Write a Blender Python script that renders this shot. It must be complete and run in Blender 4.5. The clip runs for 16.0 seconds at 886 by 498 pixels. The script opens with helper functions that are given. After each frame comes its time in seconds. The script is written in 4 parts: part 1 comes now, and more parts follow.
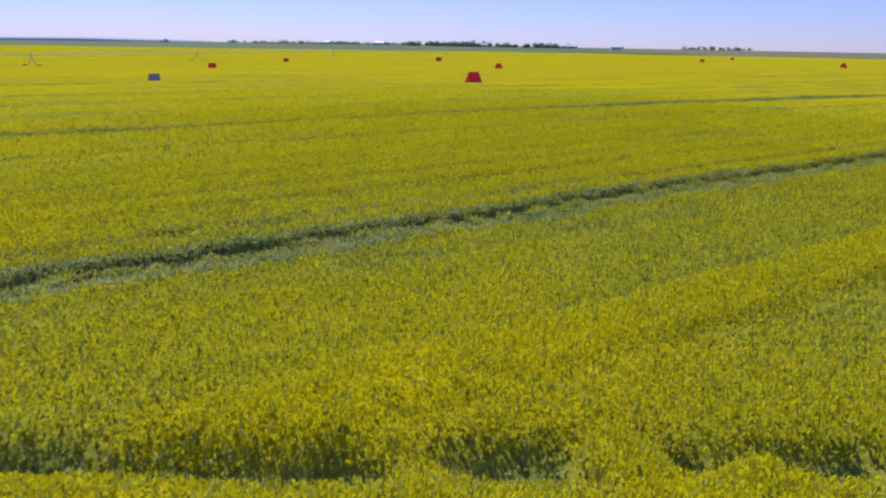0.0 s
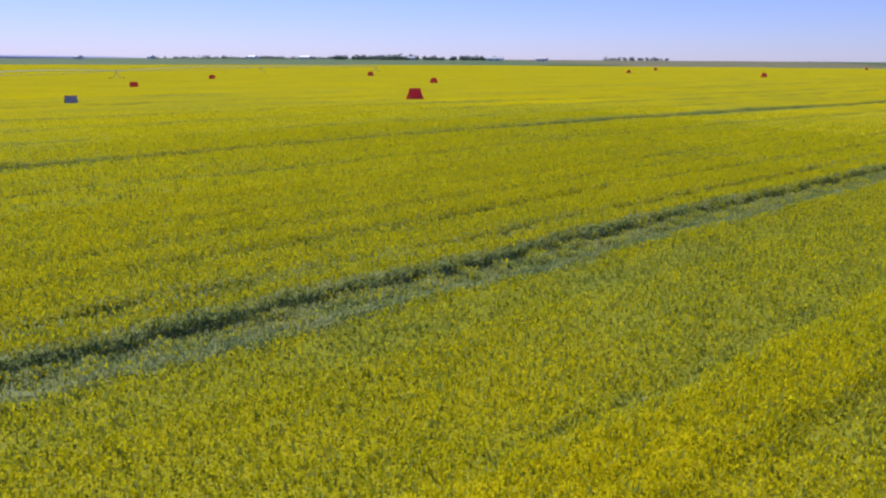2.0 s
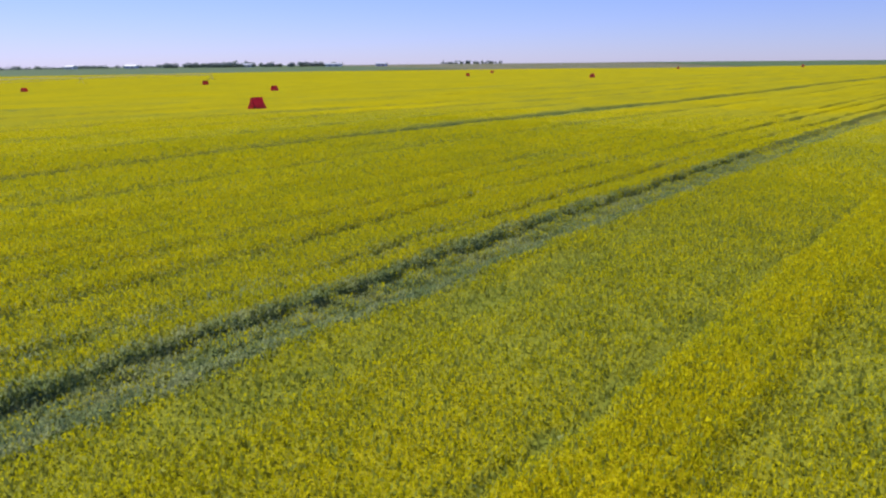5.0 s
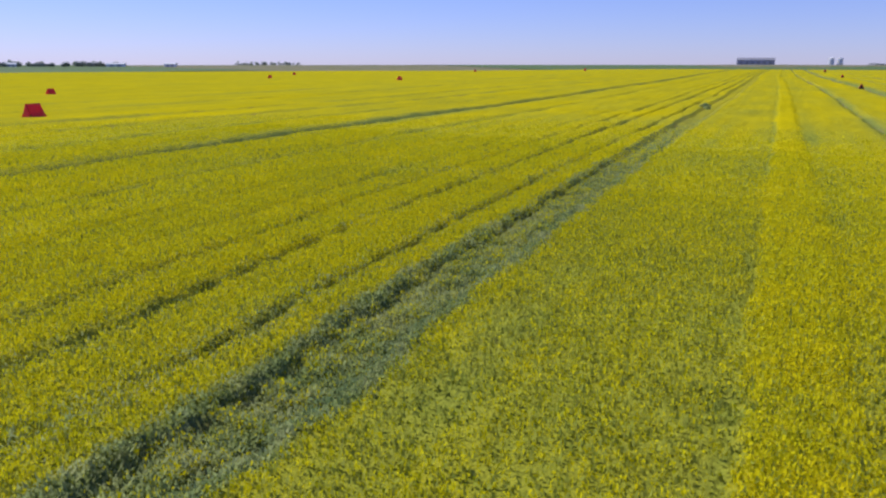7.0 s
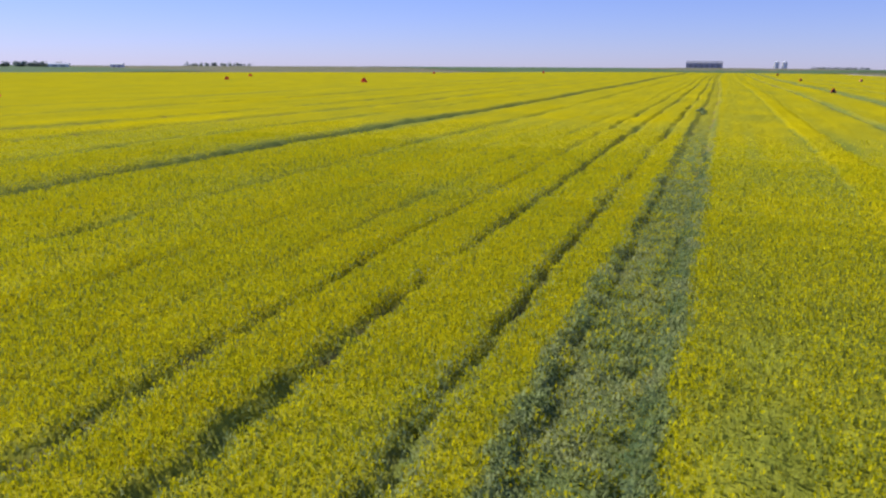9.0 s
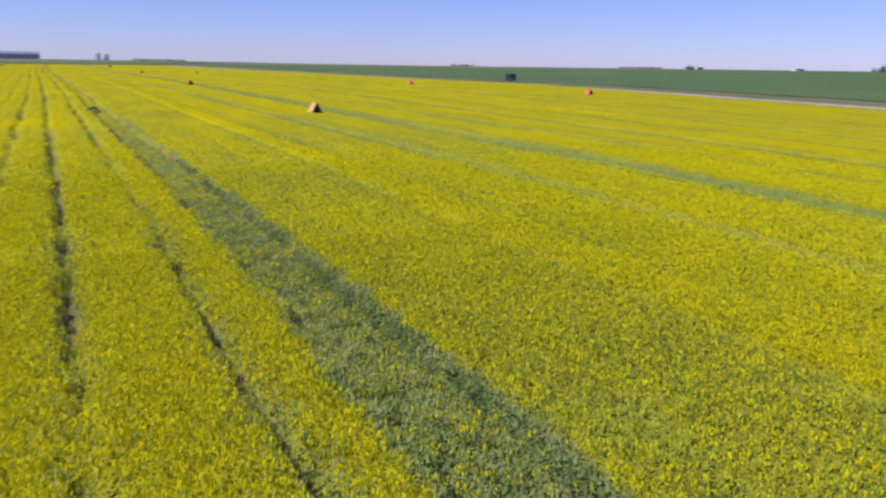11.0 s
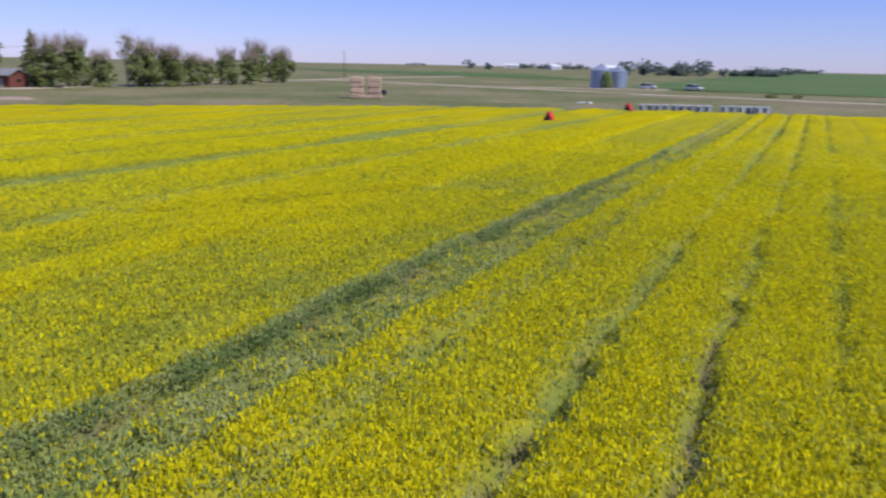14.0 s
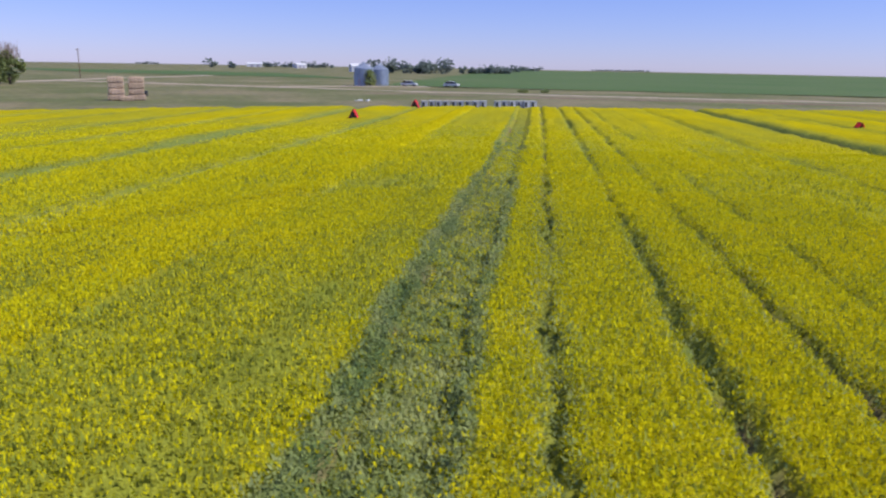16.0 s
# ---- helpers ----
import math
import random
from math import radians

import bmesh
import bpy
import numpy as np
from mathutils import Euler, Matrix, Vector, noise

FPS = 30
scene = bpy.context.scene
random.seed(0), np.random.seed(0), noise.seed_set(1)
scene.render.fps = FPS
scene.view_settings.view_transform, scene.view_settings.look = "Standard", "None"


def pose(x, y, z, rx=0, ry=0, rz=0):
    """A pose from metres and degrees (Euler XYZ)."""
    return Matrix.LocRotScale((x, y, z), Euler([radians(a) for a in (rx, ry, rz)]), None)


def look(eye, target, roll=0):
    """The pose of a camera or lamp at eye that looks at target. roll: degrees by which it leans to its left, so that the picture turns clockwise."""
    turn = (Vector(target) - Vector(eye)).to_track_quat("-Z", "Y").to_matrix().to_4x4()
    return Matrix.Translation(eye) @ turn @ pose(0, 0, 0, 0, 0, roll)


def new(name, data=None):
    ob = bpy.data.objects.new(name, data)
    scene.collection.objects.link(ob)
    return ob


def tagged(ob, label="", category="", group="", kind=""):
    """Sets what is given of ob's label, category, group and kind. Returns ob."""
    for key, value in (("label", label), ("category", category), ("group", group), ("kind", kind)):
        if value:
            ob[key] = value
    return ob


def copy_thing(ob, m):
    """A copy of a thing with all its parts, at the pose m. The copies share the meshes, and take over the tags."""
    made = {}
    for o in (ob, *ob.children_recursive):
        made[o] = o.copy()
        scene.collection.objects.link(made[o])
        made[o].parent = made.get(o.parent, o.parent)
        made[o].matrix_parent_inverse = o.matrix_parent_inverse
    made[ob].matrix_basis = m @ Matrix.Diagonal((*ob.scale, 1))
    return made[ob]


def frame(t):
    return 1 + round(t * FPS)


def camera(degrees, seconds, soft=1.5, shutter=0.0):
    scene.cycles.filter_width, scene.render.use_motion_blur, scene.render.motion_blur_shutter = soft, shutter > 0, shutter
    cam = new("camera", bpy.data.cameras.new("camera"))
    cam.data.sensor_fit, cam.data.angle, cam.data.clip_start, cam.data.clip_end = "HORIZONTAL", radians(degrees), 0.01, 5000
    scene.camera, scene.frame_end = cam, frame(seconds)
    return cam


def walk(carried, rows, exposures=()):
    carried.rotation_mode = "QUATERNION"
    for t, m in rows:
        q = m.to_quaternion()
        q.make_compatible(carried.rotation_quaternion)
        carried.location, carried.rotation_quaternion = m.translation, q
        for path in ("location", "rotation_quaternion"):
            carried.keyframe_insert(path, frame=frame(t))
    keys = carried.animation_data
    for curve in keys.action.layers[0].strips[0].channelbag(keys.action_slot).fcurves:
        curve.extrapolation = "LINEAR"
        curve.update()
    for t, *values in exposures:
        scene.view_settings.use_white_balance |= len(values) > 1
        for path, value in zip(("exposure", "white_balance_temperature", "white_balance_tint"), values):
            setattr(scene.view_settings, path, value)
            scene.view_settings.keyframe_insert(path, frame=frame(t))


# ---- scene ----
cam = camera(62.3, 16.0, soft=2.3, shutter=0.15)
walk(cam, [
    (0.0, pose(17.934, -5.820, 6.225, 74.281, -1.146, 57.280)),
    (0.5, pose(16.381, -4.873, 6.293, 74.563, -1.250, 52.277)),
    (1.0, pose(15.218, -4.543, 6.332, 74.819, -1.233, 51.377)),
    (1.5, pose(14.486, -4.797, 6.373, 75.070, -0.937, 51.582)),
    (2.0, pose(14.072, -5.157, 6.494, 75.308, -0.539, 51.690)),
    (2.5, pose(13.955, -5.467, 6.594, 75.464, -0.343, 51.894)),
    (3.0, pose(14.094, -5.719, 6.571, 75.620, -0.037, 51.600)),
    (5.5, pose(11.440, -3.813, 6.566, 75.641, 0.176, 35.101)),
    (6.0, pose(10.130, -3.084, 6.611, 75.663, -0.049, 30.996)),
    (6.5, pose(8.800, -2.322, 6.623, 75.787, -0.093, 27.895)),
    (7.0, pose(7.476, -1.584, 6.651, 75.803, -0.130, 24.294)),
    (7.5, pose(6.091, -0.907, 6.663, 75.890, -0.302, 22.691)),
    (8.0, pose(4.709, -0.070, 6.659, 75.968, -0.402, 22.689)),
    (10.5, pose(-3.625, 6.749, 6.647, 75.902, -0.666, -7.076)),
    (11.0, pose(-5.244, 9.030, 6.751, 75.805, -0.684, -27.886)),
    (11.5, pose(-6.868, 11.531, 6.609, 75.629, -0.846, -49.635)),
    (12.0, pose(-8.155, 14.072, 6.554, 75.564, -1.069, -71.337)),
    (12.5, pose(-9.117, 16.568, 6.425, 75.566, -1.129, -92.416)),
    (13.0, pose(-9.509, 18.924, 6.442, 75.578, -1.306, -113.124)),
    (13.5, pose(-9.384, 21.058, 6.418, 75.592, -1.306, -133.256)),
    (14.0, pose(-8.583, 22.837, 6.455, 75.719, -1.080, -153.233)),
    (14.5, pose(-7.282, 24.202, 6.406, 75.715, -0.885, -173.249)),
    (15.0, pose(-5.520, 25.021, 6.427, 75.837, -1.093, -177.167)),
    (15.5, pose(-3.813, 25.170, 6.384, 75.965, -0.984, -174.917)),
    (16.0, pose(-2.045, 24.795, 6.262, 75.956, -0.934, -172.720)),
], exposures=[(0.0, -0.16), (7.5, -0.14), (10.5, -0.14), (16.0, -0.12)])

# ---- world and sun ----
SUN_AZ = radians(84)        # from +y towards -x
SUN_EL = radians(52)
world = bpy.data.worlds.new("sky")
scene.world = world
world.use_nodes = True
wn, wl = world.node_tree.nodes, world.node_tree.links
wn.clear()
sky = wn.new("ShaderNodeTexSky")
sky.sky_type = "NISHITA"
sky.sun_disc = False
sky.sun_elevation = SUN_EL
sky.sun_rotation = -SUN_AZ
sky.altitude = 300
sky.air_density = 1.0
sky.dust_density = 0.1
sky.ozone_density = 6.0
tint = wn.new("ShaderNodeMix")
tint.data_type, tint.blend_type = "RGBA", "MULTIPLY"
tint.inputs[0].default_value = 1.0
tint.inputs[7].default_value = (0.66, 0.66, 1.12, 1)
back = wn.new("ShaderNodeBackground")
back.inputs[1].default_value = 0.17
wout = wn.new("ShaderNodeOutputWorld")
soften = wn.new("ShaderNodeGamma")
soften.inputs[1].default_value = 0.9
wl.new(sky.outputs[0], soften.inputs[0])
wl.new(soften.outputs[0], tint.inputs[6])
wl.new(tint.outputs[2], back.inputs[0])
wl.new(back.outputs[0], wout.inputs[0])
sun = new("sun", bpy.data.lights.new("sun", "SUN"))
sun.data.energy, sun.data.angle, sun.data.color = 4.2, radians(0.53), (1.0, 0.95, 0.86)
sun_way = Vector((-math.sin(SUN_AZ) * math.cos(SUN_EL), math.cos(SUN_AZ) * math.cos(SUN_EL), math.sin(SUN_EL)))
sun.matrix_basis = look(sun_way * 100, (0, 0, 0))


# ---- materials ----
def material(name, base, rough=0.8, metal=0.0, vary=0.25, scale=6.0, fine=60.0, bump=0.3, bump_dist=0.02,
             second=None, island=0.0, per_object=0.0, transmit=0.0, spec=0.3, up=0.0):
    """A surface with two scales of colour variation and a fine relief; second is a blotch colour."""
    m = bpy.data.materials.new(name)
    m.use_nodes = True
    n, l = m.node_tree.nodes, m.node_tree.links
    b = n["Principled BSDF"]
    b.inputs["Roughness"].default_value = rough
    b.inputs["Metallic"].default_value = metal
    b.inputs["Specular IOR Level"].default_value = spec
    tc = n.new("ShaderNodeTexCoord")
    big = n.new("ShaderNodeTexNoise")
    big.inputs["Scale"].default_value, big.inputs["Detail"].default_value = scale, 4
    small = n.new("ShaderNodeTexNoise")
    small.inputs["Scale"].default_value, small.inputs["Detail"].default_value = fine, 3
    l.new(tc.outputs["Object"], big.inputs["Vector"])
    l.new(tc.outputs["Object"], small.inputs["Vector"])
    mix = n.new("ShaderNodeMix")
    mix.data_type = "RGBA"
    other = second or tuple(c * (1 - vary) for c in base)
    mix.inputs[6].default_value, mix.inputs[7].default_value = (*base, 1), (*other, 1)
    ramp = n.new("ShaderNodeMapRange")
    ramp.inputs[1].default_value, ramp.inputs[2].default_value = 0.38, 0.66
    l.new(big.outputs[0], ramp.inputs[0])
    l.new(ramp.outputs[0], mix.inputs[0])
    hsv = n.new("ShaderNodeHueSaturation")
    l.new(mix.outputs[2], hsv.inputs["Color"])
    val = n.new("ShaderNodeMapRange")
    val.inputs[1].default_value, val.inputs[2].default_value = 0.3, 0.7
    val.inputs[3].default_value, val.inputs[4].default_value = 1 - vary * 0.6, 1 + vary * 0.6
    l.new(small.outputs[0], val.inputs[0])
    last = val.outputs[0]
    for amount, kind, socket in ((island, "ShaderNodeNewGeometry", "Random Per Island"), (per_object, "ShaderNodeObjectInfo", "Random")):
        if amount:
            src = n.new(kind)
            r = n.new("ShaderNodeMapRange")
            r.inputs[3].default_value, r.inputs[4].default_value = 1 - amount, 1 + amount
            l.new(src.outputs[socket], r.inputs[0])
            mul = n.new("ShaderNodeMath")
            mul.operation = "MULTIPLY"
            l.new(last, mul.inputs[0])
            l.new(r.outputs[0], mul.inputs[1])
            last = mul.outputs[0]
    l.new(last, hsv.inputs["Value"])
    l.new(hsv.outputs[0], b.inputs["Base Color"])
    if bump:
        bn = n.new("ShaderNodeBump")
        bn.inputs["Strength"].default_value, bn.inputs["Distance"].default_value = bump, bump_dist
        l.new(small.outputs[0], bn.inputs["Height"])
        l.new(bn.outputs[0], b.inputs["Normal"])
    if up:
        geo = n.new("ShaderNodeNewGeometry")
        add = n.new("ShaderNodeVectorMath")
        add.operation = "ADD"
        add.inputs[1].default_value = (0, 0, up)
        nor = n.new("ShaderNodeVectorMath")
        nor.operation = "NORMALIZE"
        l.new(geo.outputs["Normal"], add.inputs[0])
        l.new(add.outputs[0], nor.inputs[0])
        l.new(nor.outputs[0], b.inputs["Normal"])
    if transmit:
        tr = n.new("ShaderNodeBsdfTranslucent")
        ms = n.new("ShaderNodeMixShader")
        ms.inputs[0].default_value = transmit
        l.new(hsv.outputs[0], tr.inputs["Color"])
        l.new(b.outputs[0], ms.inputs[1])
        l.new(tr.outputs[0], ms.inputs[2])
        l.new(ms.outputs[0], n["Material Output"].inputs[0])
    return m


def canopy_material():
    """Crop canopy: leaf green, flower yellow and bare soil, weighed by the crop's own bloom and stand."""
    m = bpy.data.materials.new("canola_canopy")
    m.use_nodes = True
    n, l = m.node_tree.nodes, m.node_tree.links
    b = n["Principled BSDF"]
    b.inputs["Roughness"].default_value = 0.85
    b.inputs["Specular IOR Level"].default_value = 0.0
    tc = n.new("ShaderNodeTexCoord")

    def noise_tex(scale, detail, stretch=(1, 1, 1)):
        mp = n.new("ShaderNodeMapping")
        mp.inputs["Scale"].default_value = stretch
        t = n.new("ShaderNodeTexNoise")
        t.inputs["Scale"].default_value, t.inputs["Detail"].default_value = scale, detail
        l.new(tc.outputs["Object"], mp.inputs[0])
        l.new(mp.outputs[0], t.inputs["Vector"])
        return t.outputs[0]

    def attr(name):
        a = n.new("ShaderNodeAttribute")
        a.attribute_name = name
        return a.outputs["Fac"]

    def mixed(fac, a, c):
        x = n.new("ShaderNodeMix")
        x.data_type = "RGBA"
        for sock, v in ((x.inputs[0], fac), (x.inputs[6], a), (x.inputs[7], c)):
            if isinstance(v, tuple):
                sock.default_value = (*v, 1)
            else:
                l.new(v, sock)
        return x.outputs[2]

    def ranged(v, a, c, d, e):
        r = n.new("ShaderNodeMapRange")
        for i, k in zip((1, 2, 3, 4), (a, c, d, e)):
            r.inputs[i].default_value = k
        l.new(v, r.inputs[0])
        return r.outputs[0]

    def maths(op, a, c):
        x = n.new("ShaderNodeMath")
        x.operation = op
        l.new(a, x.inputs[0])
        l.new(c, x.inputs[1])
        return x.outputs[0]

    green = mixed(ranged(noise_tex(2.2, 5), 0.35, 0.65, 0, 1), (0.22, 0.25, 0.035), (0.31, 0.325, 0.04))
    blue_green = mixed(ranged(noise_tex(3.0, 5), 0.35, 0.65, 0, 1), (0.115, 0.165, 0.05), (0.20, 0.245, 0.085))
    leafy = mixed(attr("lush_shade"), green, blue_green)
    soil = mixed(ranged(noise_tex(5, 5), 0.3, 0.7, 0, 1), (0.10, 0.075, 0.05), (0.30, 0.215, 0.155))
    yellow = mixed(ranged(noise_tex(0.35, 6, (1, 0.25, 1)), 0.35, 0.65, 0, 1), (0.47, 0.39, 0.006), (0.56, 0.46, 0.006))
    speck = ranged(noise_tex(11, 5), 0.32, 0.62, -0.22, 0.22)
    patch = ranged(noise_tex(0.16, 5, (1, 0.22, 1)), 0.3, 0.7, -0.12, 0.12)
    much = ranged(attr("bloom"), 0.0, 0.45, 0.0, 1.0)
    bloom = maths("ADD", attr("bloom"), maths("MULTIPLY", maths("ADD", speck, patch), much))
    clamp = n.new("ShaderNodeClamp")
    l.new(bloom, clamp.inputs[0])
    col = mixed(clamp.outputs[0], leafy, yellow)
    col = mixed(attr("bare"), col, soil)
    l.new(col, b.inputs["Base Color"])
    bn = n.new("ShaderNodeBump")
    bn.inputs["Strength"].default_value, bn.inputs["Distance"].default_value = 0.7, 0.12
    l.new(noise_tex(9, 4), bn.inputs["Height"])
    l.new(bn.outputs[0], b.inputs["Normal"])
    return m


M_CANOPY = canopy_material()
M_FLOWER = material("canola_flower", (0.78, 0.69, 0.012), 0.8, vary=0.18, scale=0.5, fine=30, bump=0, second=(0.71, 0.66, 0.015), island=0.15, transmit=0.45, spec=0.0, up=0.8)
M_LEAF = material("canola_leaf", (0.33, 0.37, 0.05), 0.6, vary=0.3, scale=0.6, fine=20, bump=0, second=(0.42, 0.43, 0.05), island=0.25, transmit=0.45, spec=0.1, up=1.2)
M_LUSH = material("canola_lush_leaf", (0.30, 0.375, 0.12), 0.55, vary=0.3, scale=0.8, fine=20, bump=0, second=(0.44, 0.475, 0.18), island=0.3, transmit=0.45, spec=0.15, up=1.2)
M_GRASS = material("dry_grass_ground", (0.14, 0.155, 0.05), 0.95, vary=0.35, scale=0.045, fine=0.7, bump=0.7, bump_dist=0.2, second=(0.25, 0.21, 0.11))
M_CROP = material("young_green_crop", (0.085, 0.15, 0.035), 0.9, vary=0.25, scale=0.012, fine=0.9, bump=0.5, bump_dist=0.1, second=(0.115, 0.165, 0.05))
M_GRAVEL = material("gravel", (0.50, 0.405, 0.32), 0.95, vary=0.25, scale=0.4, fine=14, bump=0.5, second=(0.40, 0.33, 0.25))
M_RED = material("red_tarp", (0.93, 0.09, 0.12), 0.6, vary=0.15, scale=1.5, fine=9, bump=0.35, bump_dist=0.03, per_object=0.12, second=(0.93, 0.12, 0.13), transmit=0.6)
M_ORANGE = material("peach_tarp", (0.80, 0.45, 0.17), 0.65, vary=0.12, scale=1.2, fine=9, bump=0.35, bump_dist=0.03, second=(0.82, 0.50, 0.23), transmit=0.1)
M_PINK = material("faded_red_tarp", (0.85, 0.16, 0.13), 0.65, vary=0.12, scale=1.2, fine=9, bump=0.35, bump_dist=0.03, second=(0.85, 0.25, 0.2), transmit=0.1)
M_BLUE = material("blue_tarp", (0.025, 0.06, 0.42), 0.6, vary=0.2, scale=1.5, fine=9, bump=0.3, bump_dist=0.03)
M_GREYTARP = material("grey_tarp", (0.33, 0.32, 0.38), 0.65, vary=0.2, scale=1.5, fine=9, bump=0.3, bump_dist=0.03)
M_TRIM = material("ridge_trim", (0.45, 0.05, 0.015), 0.6, vary=0.2)
# near-black for end sheets: the shade inside open shelters, painted on
M_ENDSHADE = material("painted_inside_shade", (0.035, 0.02, 0.022), 0.9, vary=0.3)
M_TRAY = material("nest_block", (0.30, 0.17, 0.12), 0.9, vary=0.3, scale=8)
M_STEEL = material("galvanised_steel", (0.40, 0.46, 0.56), 0.5, 0.6, vary=0.15, scale=0.8, fine=8, bump=0.1, per_object=0.1)
M_WHITE = material("white_paint", (0.78, 0.78, 0.78), 0.45, vary=0.08, scale=1.5, fine=10, bump=0.05)
M_VANBLUE = material("blue_paint", (0.035, 0.08, 0.30), 0.35, vary=0.12, bump=0)
M_CARRED = material("red_paint", (0.50, 0.02, 0.03), 0.35, vary=0.12, bump=0)
M_DARKPAINT = material("dark_paint", (0.03, 0.035, 0.05), 0.4, vary=0.2, bump=0)
M_GLASS = material("tinted_glass", (0.02, 0.025, 0.03), 0.08, vary=0.1, bump=0, spec=0.6)
M_RUBBER = material("rubber", (0.02, 0.02, 0.02), 0.85, vary=0.2, bump=0.1)
M_CHROME = material("chrome", (0.6, 0.6, 0.6), 0.2, 1.0, vary=0.05, bump=0)
M_LAMP = material("lamp_lens", (0.75, 0.75, 0.72), 0.15, vary=0.05, bump=0)
M_POLE = material("weathered_pole", (0.20, 0.125, 0.08), 0.9, vary=0.3, scale=3, fine=40, bump=0.4)
M_WIRE = material("wire", (0.55, 0.55, 0.52), 0.5, 0.5, vary=0.1, bump=0)
M_STRAW = material("straw", (0.60, 0.44, 0.31), 0.95, vary=0.25, scale=2.5, fine=30, bump=0.7, bump_dist=0.04, per_object=0.14, second=(0.50, 0.36, 0.26))
M_TWINE = material("twine", (0.10, 0.07, 0.05), 0.9, vary=0.2, bump=0)
M_BARK = material("bark", (0.11, 0.085, 0.065), 0.95, vary=0.35, scale=2, fine=18, bump=0.6)
M_DEAD = material("dead_twig", (0.33, 0.25, 0.20), 0.9, vary=0.25, scale=2, fine=20, bump=0.2, island=0.2)
M_POPLAR = material("poplar_leaf", (0.32, 0.38, 0.15), 0.6, vary=0.3, scale=0.25, fine=3, bump=0, second=(0.37, 0.41, 0.16), island=0.22, per_object=0.2, transmit=0.5, spec=0.15)
M_WILLOW = material("willow_leaf", (0.37, 0.42, 0.11), 0.6, vary=0.3, scale=0.25, fine=3, bump=0, second=(0.31, 0.34, 0.10), island=0.3, per_object=0.12, transmit=0.4, spec=0.15)
M_SPRUCE = material("spruce_needle", (0.26, 0.30, 0.15), 0.7, vary=0.3, scale=0.25, fine=3, bump=0, second=(0.30, 0.27, 0.14), island=0.22, per_object=0.25, transmit=0.4, spec=0.1)
# leaf green paled and blued: distance haze painted into the base colour
M_HAZED_LEAF = material("hazed_far_leaf", (0.20, 0.25, 0.22), 0.8, vary=0.3, scale=0.05, fine=1, bump=0, second=(0.23, 0.27, 0.24), island=0.3, transmit=0.55, spec=0.0, up=0.5)
M_BRICKRED = material("barn_red_boards", (0.20, 0.07, 0.055), 0.85, vary=0.25, scale=1.5, fine=12, bump=0.3)
M_ROOF = material("grey_roof", (0.30, 0.30, 0.33), 0.6, vary=0.15, scale=0.8, fine=6, bump=0.2)
M_SHED = material("weathered_metal_wall", (0.46, 0.43, 0.50), 0.6, 0.2, vary=0.2, scale=0.3, fine=3, bump=0.2)
# the pale blue is distance haze put into the hills' colour
M_HAZED_HILL = material("hazed_far_hill", (0.42, 0.45, 0.60), 1.0, vary=0.1, scale=0.003, fine=0.03, bump=0)
M_TOTE = material("pale_plastic", (0.55, 0.57, 0.58), 0.55, vary=0.2, scale=2, fine=12, bump=0.1, per_object=0.25)
M_TOTEDARK = material("dark_mesh", (0.06, 0.07, 0.08), 0.7, vary=0.3, bump=0.1)
M_DRIVE = material("dusty_drive", (0.42, 0.31, 0.24), 0.95, vary=0.25, scale=0.3, fine=9, bump=0.5, second=(0.33, 0.24, 0.18))
M_SOIL = material("dry_soil", (0.26, 0.19, 0.13), 0.95, vary=0.3, scale=1.5, fine=12, bump=0.6, bump_dist=0.05)


# ---- mesh helpers ----
def part(name, bm, mat, parent=None, label=""):
    """Link a bmesh as one mesh object under a thing or part."""
    me = bpy.data.meshes.new(name)
    bmesh.ops.recalc_face_normals(bm, faces=bm.faces)
    bm.to_mesh(me)
    bm.free()
    me.materials.append(mat)
    ob = new(name, me)
    ob.parent = parent
    if label:
        tagged(ob, label)
    return ob


def thing(name, m, label, category, group="", kind=""):
    ob = new(name)
    ob.empty_display_size = 0.2
    ob.matrix_basis = m
    return tagged(ob, label, category, group, kind)


def box(bm, cx, cy, cz, sx, sy, sz, bevel=0.0, rot=None):
    m = Matrix.Translation((cx, cy, cz)) @ (rot or Matrix()) @ Matrix.Diagonal((sx, sy, sz, 1))
    vs = bmesh.ops.create_cube(bm, size=1, matrix=m)["verts"]
    if bevel:
        es = list({e for v in vs for e in v.link_edges})
        bmesh.ops.bevel(bm, geom=es, offset=bevel, segments=2, affect="EDGES", profile=0.5)
    return bm


def rod(bm, a, c, r0, r1=None, seg=8):
    """A tapered round bar from a to c."""
    a, c = Vector(a), Vector(c)
    d = c - a
    m = Matrix.Translation((a + c) / 2) @ d.to_track_quat("Z", "Y").to_matrix().to_4x4()
    bmesh.ops.create_cone(bm, cap_ends=True, segments=seg, radius1=r0, radius2=r0 if r1 is None else r1, depth=d.length, matrix=m)
    return bm


def tube(bm, points, radius, seg=6):
    """One bent round pipe through the points."""
    rings = []
    for i, p in enumerate(points):
        d = (points[min(i + 1, len(points) - 1)] - points[max(i - 1, 0)]).normalized()
        u = d.cross(Vector((0, 0, 1))).normalized()
        w = u.cross(d)
        rings.append([bm.verts.new(p + (u * math.cos(6.28318 * k / seg) + w * math.sin(6.28318 * k / seg)) * radius) for k in range(seg)])
    for a, c in zip(rings, rings[1:]):
        for k in range(seg):
            bm.faces.new((a[k], a[(k + 1) % seg], c[(k + 1) % seg], c[k]))
    bm.faces.new(rings[0])
    bm.faces.new(rings[-1][::-1])
    return bm


